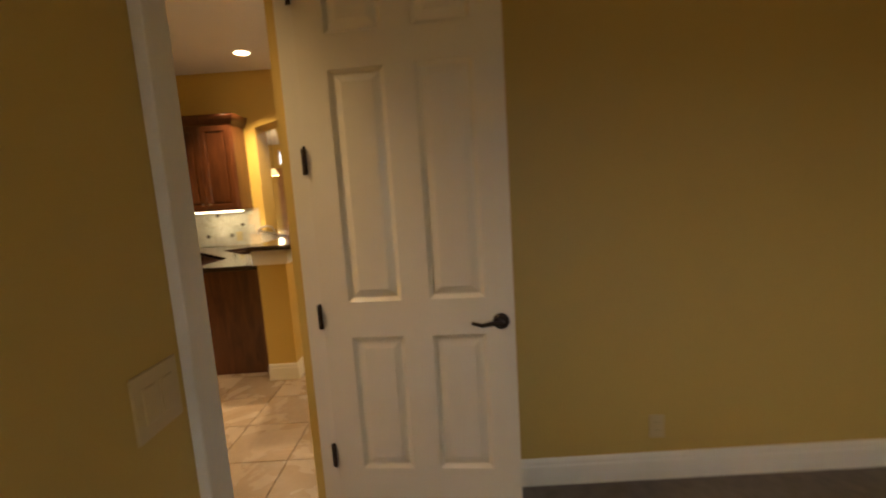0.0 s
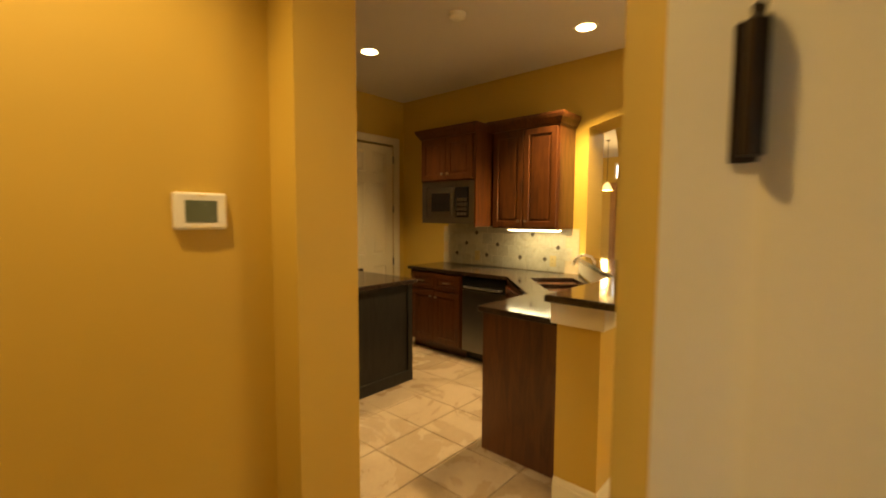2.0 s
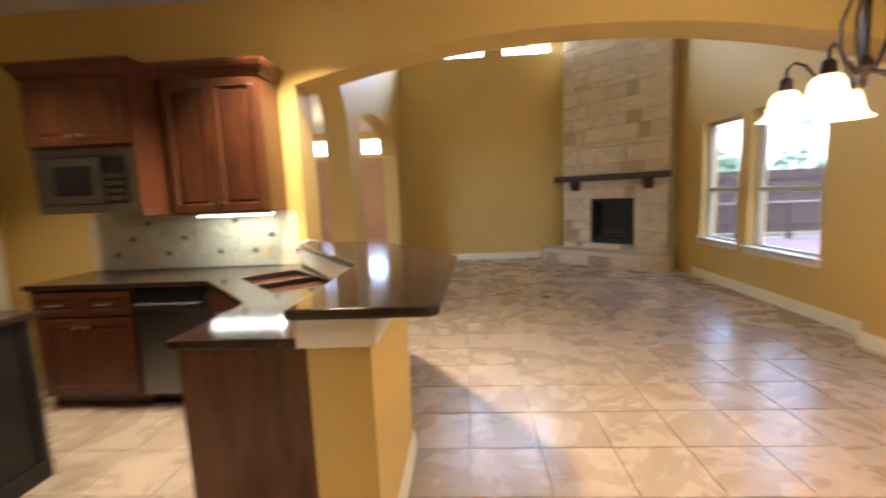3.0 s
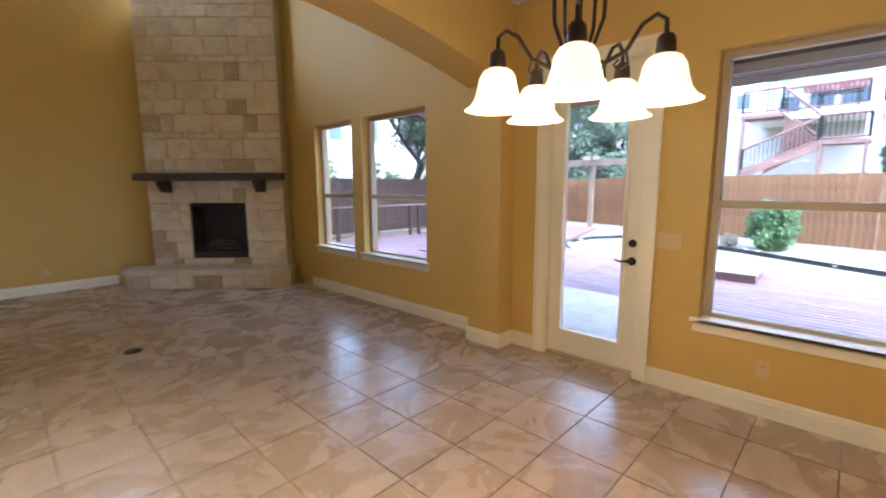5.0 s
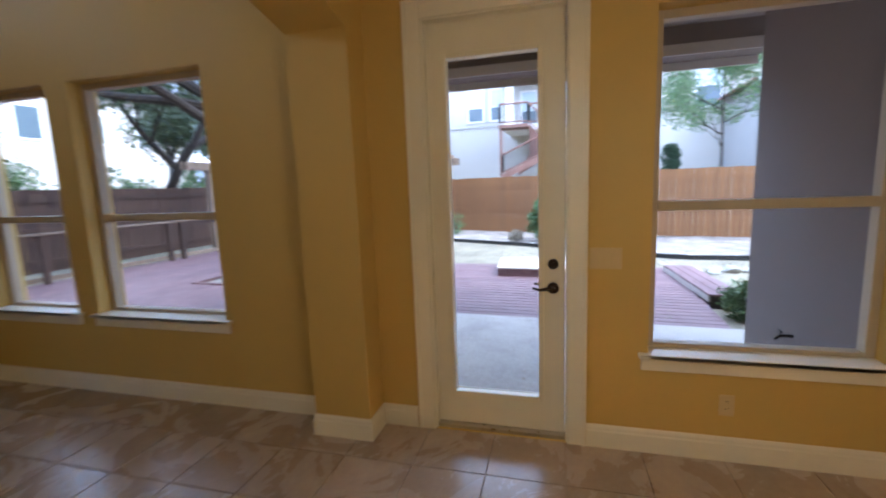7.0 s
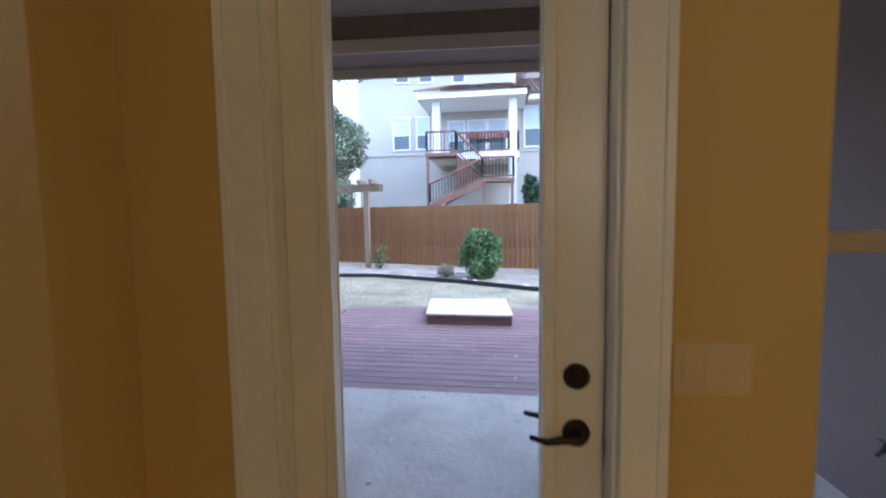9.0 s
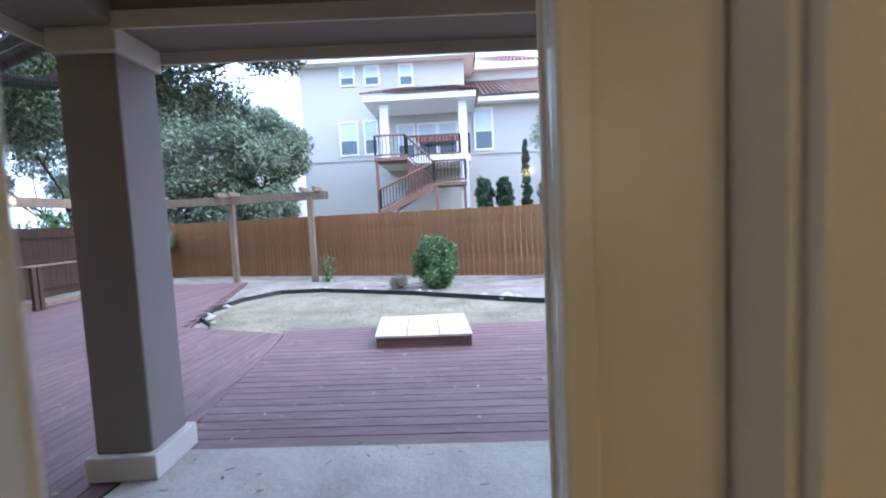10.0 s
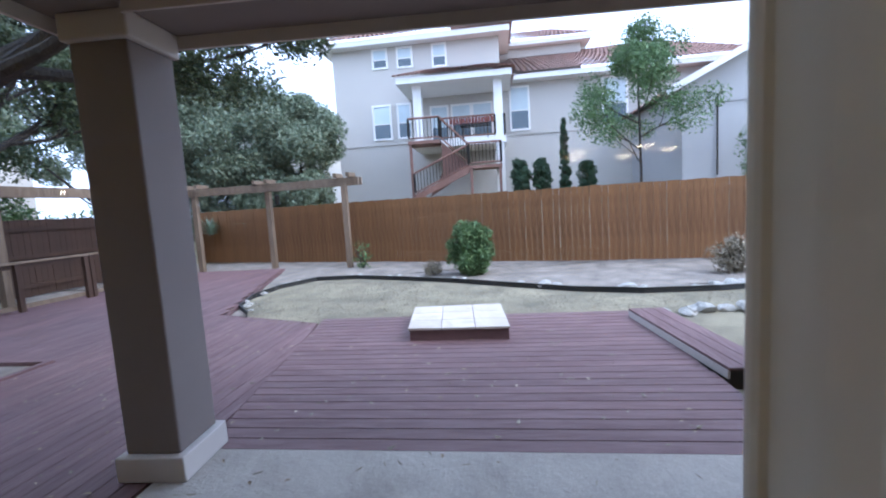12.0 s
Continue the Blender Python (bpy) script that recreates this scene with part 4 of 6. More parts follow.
# ---- plates and small fittings on the walls ----
def plate(name, m, gangs, kind, label, category):
    """A cover plate; local x across, y up, z out of the wall."""
    e = thing(name, m, label, category)
    w = 0.072 + 0.046 * (gangs - 1)
    bm = B()
    box(bm, -w / 2, w / 2, -0.058, 0.058, 0.0005, 0.006, None, 0.002)
    part("cover", bm, M["gold_plate"], e)
    for g in range(gangs):
        x = (g - (gangs - 1) / 2) * 0.046
        if kind == "switch":
            bm = B()
            box(bm, x - 0.016, x + 0.016, -0.032, 0.032, 0.005, 0.009, None, 0.002)
            part("rocker", bm, M["gold_plate"], e)
        else:
            for s in (-1, 1):
                bm = B()
                lathe(bm, [(0.016, 0.005), (0.016, 0.0075), (0.0, 0.0076)], Matrix.Translation((x, s * 0.02, 0)), 16)
                o = part("socket", bm, M["gold_plate"], e)
                for q in (-0.006, 0.006):
                    bm = B()
                    box(bm, x + q - 0.001, x + q + 0.001, s * 0.02 - 0.002, s * 0.02 + 0.006, 0.0075, 0.0081)
                    part("slot", bm, M["dark_gap"], o)
    return e


def on_wall(x, y, z, facing):
    """facing: '+x', '-x', '+y' or '-y'."""
    r = {"+x": ((0, 1, 0), (0, 0, 1), (1, 0, 0)), "-x": ((0, -1, 0), (0, 0, 1), (-1, 0, 0)), "-y": ((1, 0, 0), (0, 0, 1), (0, -1, 0)), "+y": ((-1, 0, 0), (0, 0, 1), (0, 1, 0))}[facing]
    return Matrix(((r[0][0], r[1][0], r[2][0], x), (r[0][1], r[1][1], r[2][1], y), (r[0][2], r[1][2], r[2][2], z), (0, 0, 0, 1)))


plate("light_switch", on_wall(-0.53, 0.737, 1.12, "+x"), 2, "switch", "almond double light switch by the study door", "light switch")
plate("light_switch", on_wall(EX0, 4.125, 1.10, "-x"), 3, "switch", "almond triple light switch by the patio door", "light switch")
plate("wall_outlet", on_wall(EX0, 3.51, 0.315, "-x"), 1, "outlet", "ivory outlet under the breakfast window", "outlet")
plate("wall_outlet", on_wall(0.95, 1.97, 0.27, "-y"), 1, "outlet", "ivory outlet low on the study wall", "outlet")
plate("wall_outlet", on_wall(-1.935, 1.73, 0.25, "+x"), 1, "outlet", "ivory outlet low on the hall wall", "outlet")
plate("wall_outlet", on_wall(-0.2, FAR, 0.30, "-y"), 1, "outlet", "ivory outlet low on the living room wall", "outlet")
th = thing("thermostat", on_wall(-1.935, 1.86, 1.523, "+x"), "white thermostat with a grey green display", "thermostat")
bm = B()
box(bm, -0.075, 0.075, -0.056, 0.056, 0.0005, 0.022, None, 0.008)
part("housing", bm, M["white_plastic"], th)
bm = B()
box(bm, -0.045, 0.045, -0.034, 0.032, 0.021, 0.0235, None, 0.001)
part("display", bm, M["lcd"], th, "grey green display")
bm = B()
box(bm, -0.03, 0.03, -0.05, -0.043, 0.0218, 0.0235)
part("button", bm, M["plate"], th)
part("button", box(B(), -0.014, 0.014, 0.044, 0.05, 0.0218, 0.0232), M["plate"], th)
sm = thing("smoke_detector", Matrix.Translation((-2.69, 3.97, CEIL)), "white round smoke detector on the ceiling", "smoke detector")
bm = B()
lathe(bm, [(0.0, -0.042), (0.045, -0.04), (0.06, -0.03), (0.066, -0.004), (0.066, -0.0005)], None, 24)
part("cover", bm, M["white_plastic"], sm, "", True)
fo = thing("floor_outlet", Matrix.Translation((0.107, 7.90, 0.0)), "round dark bronze floor outlet cover", "floor outlet")
bm = B()
lathe(bm, [(0.075, 0.0005), (0.073, 0.006), (0.05, 0.008), (0.0, 0.008)], None, 28)
part("cover", bm, M["bronze"], fo, "", True)
bm = B()
lathe(bm, [(0.028, 0.008), (0.027, 0.011), (0.0, 0.011)], None, 20)
part("cap", bm, M["darkmetal"], fo)

# ---- chandelier ----
CT = 1.822 + (CEIL - 1.735) / CH_S
ch = thing("chandelier", Matrix.Translation((CH.x, CH.y, 1.735)) @ Matrix.Scale(CH_S, 4) @ Matrix.Translation((0, 0, -1.822)), "five-arm dark bronze chandelier with lit alabaster bell shades", "chandelier")
bm = B()
lathe(bm, [(0.0, 1.93), (0.012, 1.935), (0.02, 1.955), (0.012, 1.975), (0.028, 2.0), (0.04, 2.03), (0.025, 2.07), (0.012, 2.09), (0.010, 2.36), (0.022, 2.38), (0.03, 2.42), (0.014, 2.45), (0.010, 2.50), (0.0, 2.505)], None, 18)
part("column", bm, M["bronze"], ch, "", True)
bm = B()
lathe(bm, [(0.08, CT - 0.0005), (0.077, CT - 0.02), (0.035, CT - 0.04), (0.0, CT - 0.042)], None, 22)
part("canopy", bm, M["bronze"], ch, "", True)
for k in range(20):
    bm = B()
    z = 2.50 + k * 0.047
    loop = [(0.011 * math.cos(a), 0.0, z + 0.026 + 0.026 * math.sin(a)) for a in [2 * math.pi * j / 10 for j in range(11)]]
    tube(bm, loop if k % 2 else [(y, x, q) for x, y, q in loop], 0.003, 6)
    part("chain_link", bm, M["bronze"], ch)
for p in SHADES:
    d = Vector((p.x - CH.x, p.y - CH.y, 0)).normalized()
    R, K = CH_R / CH_S, CH_R / CH_S / 0.33
    def at(r, z):
        return (d.x * r * K, d.y * r * K, z)
    bm = B()
    tube(bm, [at(0.02, 2.40), at(0.07, 2.36), at(0.105, 2.26), at(0.10, 2.14), at(0.06, 2.04), at(0.035, 2.0)], [0.008, 0.008, 0.008, 0.008, 0.007, 0.006], 8)
    tube(bm, [at(0.03, 2.01), at(0.11, 1.98), at(0.19, 2.01), at(0.245, 2.09), at(0.295, 2.115), at(0.328, 2.09), at(0.33, 2.035)], [0.009, 0.009, 0.008, 0.008, 0.008, 0.008, 0.009], 8)
    tube(bm, [at(0.19, 2.01), at(0.20, 1.965), at(0.165, 1.945), at(0.145, 1.97), at(0.165, 1.985)], 0.005, 7)
    part("arm", bm, M["bronze"], ch, "curved bronze arm", True)
    bm = B()
    lathe(bm, [(0.0, 2.045), (0.02, 2.043), (0.03, 2.03), (0.034, 1.99), (0.03, 1.975), (0.0, 1.974)], Matrix.Translation(at(0.33, 0)), 16)
    part("socket_cup", bm, M["bronze"], ch, "", True)
    bm = B()
    prof = [(0.036, 1.975), (0.055, 1.965), (0.070, 1.94), (0.078, 1.90), (0.088, 1.865), (0.105, 1.84), (0.125, 1.825), (0.128, 1.822)]
    n = 28
    rings = [[bm.verts.new((d.x * R + r * math.cos(2 * math.pi * k / n), d.y * R + r * math.sin(2 * math.pi * k / n), z)) for k in range(n)] for r, z in prof + [(r - 0.004, z) for r, z in prof[::-1]]]
    for a, b in zip(rings, rings[1:]):
        for k in range(n):
            bm.faces.new([a[k], a[(k + 1) % n], b[(k + 1) % n], b[k]])
    s = part("shade", bm, M["shade"], ch, "glowing alabaster glass bell shade", True)
    s.visible_shadow = False
    bm = B()
    lathe(bm, [(0.0, 1.86), (0.02, 1.87), (0.027, 1.895), (0.018, 1.93), (0.012, 1.974)], Matrix.Translation(at(0.33, 0)), 14)
    part("bulb", bm, M["bulb"], ch).visible_shadow = False

# ---- fireplace across the corner; local x along the front, y into the corner ----
FP = Matrix.Translation((1.745, 10.295, 0)) @ pose(0, 0, 0, 0, 0, -45)
fp = thing("fireplace", FP, "tall cream limestone corner fireplace with a dark firebox", "fireplace")
FW, HX, HZ0, HZ1 = 1.03, 0.43, 0.40, 1.26
for q in ((-FW, -HX, 0.0, HIGH), (HX, FW, 0.0, HIGH), (-HX, HX, 0.0, HZ0), (-HX, HX, HZ1, HIGH)):
    part("breast", box(B(), q[0], q[1], 0.03, 0.34, q[2], q[3] - 0.001), M["mortar"], fp, "buff mortar core")
fbx = part("firebox", box(B(), -HX, HX, 0.33, 0.345, HZ0, HZ1), M["soot"], fp, "dark sooty metal firebox")
for q in ((-HX, -HX + 0.03, HZ0, HZ1), (HX - 0.03, HX, HZ0, HZ1), (-HX + 0.03, HX - 0.03, HZ1 - 0.06, HZ1), (-HX + 0.03, HX - 0.03, HZ0, HZ0 + 0.1)):
    part("firebox_panel", box(B(), q[0], q[1], 0.05, 0.33, q[2], q[3]), M["soot"], fbx)
for k in range(9):
    part("vent_slat", box(B(), -HX + 0.05, HX - 0.05, 0.055, 0.06, HZ0 + 0.12 + k * 0.007, HZ0 + 0.123 + k * 0.007), M["soot"], fbx)
for k in range(3):
    part("gas_log", tube(B(), [(-0.25 + 0.02 * k, 0.16 + 0.05 * k, HZ0 + 0.15 + 0.05 * k), (0.26 - 0.05 * k, 0.2 + 0.02 * k, HZ0 + 0.16 + 0.05 * k)], [0.04, 0.035], 8), M["mantel"], fbx)
rs = random.Random(4)


def stone(w, h, d, seed):
    """A rough-faced stone block, its face toward -y."""
    r = random.Random(seed)
    bm = B()
    j = min(w, h) * 0.06
    f = [bm.verts.new((x + r.uniform(-j, j) * 0.5, -d + r.uniform(0, 0.008), z + r.uniform(-j, j) * 0.5)) for x, z in ((0.006, 0.006), (w / 2, 0.004), (w - 0.006, 0.006), (w - 0.006, h - 0.006), (w / 2, h - 0.004), (0.006, h - 0.006))]
    b = [bm.verts.new((x, -0.002, z)) for x, z in ((0, 0), (w / 2, 0), (w, 0), (w, h), (w / 2, h), (0, h))]
    c = bm.verts.new((w / 2 + r.uniform(-0.1, 0.1) * w, -d - 0.006, h / 2))
    for k in range(6):
        bm.faces.new([f[k], f[(k + 1) % 6], c])
        bm.faces.new([f[k], b[k], b[(k + 1) % 6], f[(k + 1) % 6]])
    return bm


z = 0.30
while z < HIGH - 0.1:
    h = rs.choice((0.10, 0.14, 0.18, 0.22, 0.26, 0.30))
    if z < HZ0 < z + h + 0.05:
        h = HZ0 - z
    elif z < HZ1 < z + h + 0.05:
        h = HZ1 - z
    h = min(h, HIGH - z)
    spans = [(-FW, -HX), (HX, FW)] if HZ0 - 0.01 <= z < HZ1 - 0.01 else [(-FW, FW)]
    for lo, hi in spans:
        x = lo
        while x < hi - 0.01:
            w = rs.choice((0.20, 0.28, 0.36, 0.46, 0.58, 0.70)) * (0.8 if h < 0.12 else 1.0)
            if hi - x - w < 0.14:
                w = hi - x
            tan = rs.random() < 0.10
            o = part("stone", stone(w - 0.004, h - 0.004, 0.016 + rs.uniform(0, 0.012), rs.random()), M["limestone_tan" if tan else "limestone"], fp)
            o.matrix_basis = Matrix.Translation((x + 0.002, 0.03, z + 0.002))
            x += w
    z += h
mt = thing("mantel_shelf", FP, "dark stained wooden mantel beam on two corbels", "mantel")
bm = B()
box(bm, -1.11, 1.07, -0.19, 0.0, 1.60, 1.71, None, 0.008)
part("beam", bm, M["mantel"], mt)
for x in (-0.72, 0.70):
    bm = B()
    pr = [(-0.0, 1.42), (-0.06, 1.43), (-0.09, 1.47), (-0.14, 1.52), (-0.155, 1.599), (-0.0, 1.599)]
    a = [bm.verts.new((x - 0.07, y, z)) for y, z in pr]
    b = [bm.verts.new((x + 0.07, y, z)) for y, z in pr]
    bm.faces.new(a)
    bm.faces.new(b[::-1])
    for k in range(6):
        bm.faces.new([a[k], a[(k + 1) % 6], b[(k + 1) % 6], b[k]])
    part("corbel", bm, M["mantel"], mt)
he = thing("hearth", FP, "raised limestone hearth with a smooth slab top", "hearth")
HP = [(-1.42, 0.028), (-1.42, -0.22), (-1.24, -0.40), (0.98, -0.40), (1.16, -0.22), (1.16, 0.028)]
bm = B()
prism(bm, [(x * 0.98, y * 0.92) for x, y in HP], 0.0, 0.215)
part("base", bm, M["mortar"], he)
bm = B()
prism(bm, HP, 0.216, 0.285)
part("slab", bm, M["hearth"], he, "smooth limestone slab")
x = -1.20
while x < 0.94:
    w = rs.choice((0.22, 0.32, 0.42))
    w = 0.96 - x if 0.96 - x - w < 0.12 else w
    o = part("stone", stone(w - 0.01, 0.19, 0.02, rs.random()), M["limestone_tan" if rs.random() < 0.4 else "limestone"], he)
    o.matrix_basis = Matrix.Translation((x + 0.005, -0.368, 0.01))
    x += w

# ---- entry hall ----
for k, (a, b) in enumerate(((-5.66, -4.95), (-4.14, -3.39))):
    en = panel_leaf("door_%d" % (4 + k), b - a, 2.60, 0.044, [(0.27, 0.92), (1.08, 2.42)], M["front_door"], pose(a, 14.94, 0.012), "closed orange brown wooden entry door")
pn = thing("pendant_lamp", Matrix.Translation((-4.63, 12.0, 0)), "small lit glass pendant lamp in the entry", "pendant lamp")
bm = B()
tube(bm, [(0, 0, 3.399), (0, 0, 2.36)], 0.006, 8)
lathe(bm, [(0.05, 3.398), (0.05, 3.38), (0.0, 3.375)], None, 16)
part("rod", bm, M["bronze"], pn)
bm = B()
lathe(bm, [(0.03, 2.38), (0.07, 2.33), (0.11, 2.24), (0.14, 2.19), (0.135, 2.185), (0.0, 2.21)], None, 20)
part("shade", bm, M["shade"], pn, "glowing glass shade", True).visible_shadow = False
lamp("pendant_bulb", "POINT", (-4.63, 12.0, 2.15), 40, WARM, 0.05)

# ---- backsplash and floor tiles ----
bs = structure("backsplash", box(B(), -4.14, -2.345, WB - 0.006, WB, 0.946, 1.399), M["mortar"], "tumbled cream tile backsplash with small bronze accents", "backsplash")
tm = mesh_of("tile", box(B(), 0.0015, 0.1485, -0.007, 0, 0.0015, 0.1265, None, 0.0025), M["splash"])
for i in range(11):
    for k in range(4):
        piece("tile", tm, bs, Matrix.Translation((-4.14 + i * 0.15 + (0.075 if k % 2 else 0), WB - 0.006, 0.947 + k * 0.128)))
am = mesh_of("accent_tile", box(B(), -0.02, 0.02, -0.004, 0, -0.02, 0.02, pose(0, 0, 0, 0, 45, 0), 0.0), M["accent"])
for i, k in ((1, 1), (3, 3), (5, 2), (7, 1), (8, 3), (10, 2), (4, 1), (2, 2), (9, 1)):
    piece("accent_tile", am, bs, Matrix.Translation((-4.14 + i * 0.15 + 0.075, WB - 0.0135, 0.947 + k * 0.128)))
plate("wall_outlet", on_wall(-2.62, WB - 0.0135, 1.06, "-y"), 1, "outlet", "ivory outlet on the backsplash", "outlet")
plate("wall_outlet", on_wall(-3.6, WB - 0.0135, 1.06, "-y"), 1, "outlet", "ivory outlet on the backsplash", "outlet")

T, TX, TY = 0.4095, 1.068, 4.332
floor_tile = mesh_of("tile", box(B(), 0.003, T - 0.003, 0.003, T - 0.003, -0.012, 0.0, None, 0.0018), M["tile"])
rest = B()


def inside(x, y):
    if -2.2 <= x and x + T <= EX0 + 0.05 and AY0 < y < FAR:
        return True
    if y <= AY0 and x + T <= EX0 + 0.05 and y >= 2.0:
        return x > -5.0
    return False


near, far = 0, []
for i in range(-16, 5):
    for k in range(-12, 18):
        x, y = TX + i * T, TY + k * T
        if not (-5.0 < x < 2.67 and -2.3 < y < 11.4) or (x < -2.3 and y > AY0) or (y + T < 2.03 and x > -0.66):
            continue
        if y > 1.9 and x > -2.4 and y < 9.2 and near < 300:
            near += 1
            w = min(T, 2.679 - x)
            if w > T - 0.01:
                piece("tile", floor_tile, floor, Matrix.Translation((x, y, 0)))
                continue
            box(rest, x + 0.003, x + w, y + 0.003, y + T - 0.003, -0.012, 0.0)
        else:
            x1, y0 = min(x + T - 0.003, 2.678), y + 0.003
            if x > -0.66 and y0 < 2.03:
                y0 = 2.03
            if x1 - x > 0.02 and y + T - 0.003 > y0:
                box(rest, x + 0.003, x1, y0, y + T - 0.003, -0.012, 0.0)
tagged(part("tile_field", rest, M["tile"], floor), "", "", "", "stuff")

# ---- patio, deck and garden ----
INDOORS = set(bpy.data.objects)
GZ, DZ, PZ = -0.14, -0.05, -0.04
bm = B()
n = 48
bm.faces.new([bm.verts.new((10 + 700 * math.cos(2 * math.pi * k / n), 5 + 700 * math.sin(2 * math.pi * k / n), GZ)) for k in range(n)])
structure("ground", bm, M["grass"], "dry winter lawn", "ground")


def patch(name, pts, z, material, label, category, lift=0.04, cell=0.16, seed=1):
    """An uneven sheet of soil over a plan polygon."""
    bm = B()
    f = bm.faces.new([bm.verts.new((x, y, z)) for x, y in pts])
    bmesh.ops.triangulate(bm, faces=[f])
    for _ in range(4):
        bmesh.ops.subdivide_edges(bm, edges=[e for e in bm.edges if e.calc_length() > cell * 2], cuts=1, use_grid_fill=False)
    for v in bm.verts:
        v.co.z += lift * (noise.noise(Vector((v.co.x * 1.1, v.co.y * 1.1, seed))) * 0.6 + noise.noise(Vector((v.co.x * 5, v.co.y * 5, seed))) * 0.25)
    return structure(name, bm, material, label, category, True)


EDGE = [(9.2, 8.75), (9.75, 9.25), (10.7, 9.55), (11.7, 9.5), (12.6, 9.0), (12.65, 8.0), (12.2, 6.8), (11.65, 5.5), (10.95, 4.3), (10.35, 3.2), (10.05, 2.2), (10.05, 1.0), (10.3, -0.3), (10.6, -2.0), (11.0, -5.0)]
patch("ground_bed", EDGE + [(16, -5), (19, 20), (13, 20), (9.5, 12.0)], GZ + 0.03, M["mulch"], "gravelly planting bed along the fence", "ground", 0.05, 0.3, 3)
bm = B()
pts = []
for a, b in zip(EDGE, EDGE[1:]):
    pts += [(a[0] + (b[0] - a[0]) * k / 4, a[1] + (b[1] - a[1]) * k / 4) for k in range(4)]
for (ax, ay), (bx, by) in zip(pts, pts[1:]):
    d = Vector((bx - ax, by - ay)).normalized() * 0.006
    bm.faces.new([bm.verts.new(p) for p in ((ax, ay, GZ - 0.02), (bx, by, GZ - 0.02), (bx, by, GZ + 0.10), (ax, ay, GZ + 0.10))])
    bm.faces.new([bm.verts.new(p) for p in ((ax, ay, GZ + 0.10), (bx, by, GZ + 0.10), (bx + d.y * 4, by - d.x * 4, GZ + 0.10), (ax + d.y * 4, ay - d.x * 4, GZ + 0.10))])
tagged(part("garden_edging", bm, M["edging"]), "curving dark metal lawn edging", "garden edging")


def rock_mesh(seed, material):
    r = random.Random(seed)
    bm = B()
    bmesh.ops.create_icosphere(bm, subdivisions=2, radius=1.0)
    for v in bm.verts:
        k = 0.75 + 0.5 * noise.noise(v.co * 0.9 + Vector((seed * 7.3, 0, 0))) + 0.2 * noise.noise(v.co * 2.2 + Vector((0, seed * 3.1, 0)))
        v.co = Vector((v.co.x * k * 1.25, v.co.y * k, max(-0.25, v.co.z * k * 0.6)))
    return mesh_of("rock", bm, material)


ROCKS = [rock_mesh(k, M["rock"]) for k in range(5)]
rr = random.Random(8)
for k in range(46):
    u = rr.uniform(0, len(EDGE) - 1.01)
    i = int(u)
    a, b = EDGE[i], EDGE[i + 1]
    x, y = a[0] + (b[0] - a[0]) * (u - i), a[1] + (b[1] - a[1]) * (u - i)
    s = rr.uniform(0.05, 0.10) if y > 4 else rr.uniform(0.07, 0.17)
    o = new("rock", ROCKS[k % 5])
    o.matrix_basis = Matrix.Translation((x + rr.uniform(0.10, 0.28), y + rr.uniform(-0.1, 0.1), GZ + 0.05 + s * 0.1)) @ pose(0, 0, 0, 0, 0, rr.uniform(0, 360)) @ Matrix.Scale(s, 4)
    tagged(o, "rough white limestone rock along the edging", "rock", "edging rocks")
for k in range(9):
    s = rr.uniform(0.10, 0.19)
    o = new("rock", ROCKS[k % 5])
    o.matrix_basis = Matrix.Translation((8.75 + rr.uniform(-0.12, 0.12), 2.35 - k * 0.27, GZ + 0.02 + s * 0.1)) @ pose(0, 0, 0, 0, 0, rr.uniform(0, 360)) @ Matrix.Scale(s, 4)
    tagged(o, "rough white limestone rock beside the deck", "rock", "deck rocks")

bm = B()
box(bm, 2.0, 5.22, -3.0, 6.72, -0.5, PZ)
structure("patio", bm, M["concrete"], "exposed aggregate concrete patio slab", "patio")

# right-hand deck: boards along y
dk = tagged(part("deck", box(B(), 5.24, 8.66, 2.80, 6.7, -0.5, DZ - 0.03), M["dark_gap"]), "low red brown composite deck", "deck", "", "structure")
bw = 0.1415
k = 0
while 5.235 + k * bw < 8.63:
    x = 5.235 + k * bw
    y0 = 2.78 if x < 6.4 else 2.80
    u, v = x + 0.005, x + bw - 0.006
    part("board", prism(B(), [(u, y0), (v, y0), (v, 6.70 + 0.148 * (v - 5.35)), (u, 6.70 + 0.148 * (u - 5.35))], DZ - 0.028, DZ), M["deck"], dk)
    k += 1
# left-hand deck: boards along x
dl = tagged(part("deck", prism(B(), [(2.3, 6.75), (8.4, 7.22), (9.05, 9.05), (14.5, 10.8), (14.5, 14.2), (2.3, 14.2)], -0.5, DZ - 0.03), M["dark_gap"]), "wide red brown composite deck under the oak", "deck", "", "structure")
k = 0
while 6.76 + k * bw < 14.1:
    y = 6.76 + k * bw
    x0 = 2.35
    if y < 7.18:
        c0, c1 = (min(8.38, 5.35 + (v - 6.705) / 0.148) for v in (y + 0.003, y + bw - 0.004))
        part("board", prism(B(), [(2.35, y + 0.003), (c0, y + 0.003), (c1, y + bw - 0.004), (2.35, y + bw - 0.004)], DZ - 0.028, DZ), M["deck_x"], dl)
        spans = []
    elif y < 9.05:
        spans = [(x0, 8.4 + (y - 7.18) * 0.35)]
    elif y < 10.78:
        spans = [(x0, 9.05 + (y - 9.05) * 3.15)]
    else:
        spans = [(x0, 14.5)]
    if 9.9 < y < 10.9:
        spans = [(a, 6.05) for a, b in spans] + [(7.0, b) for a, b in spans]
    for a, b in spans:
        if b - a > 0.05:
            part("board", box(B(), a, b, y + 0.003, y + bw - 0.004, DZ - 0.028, DZ, None, 0.003), M["deck_x"], dl)
    k += 1
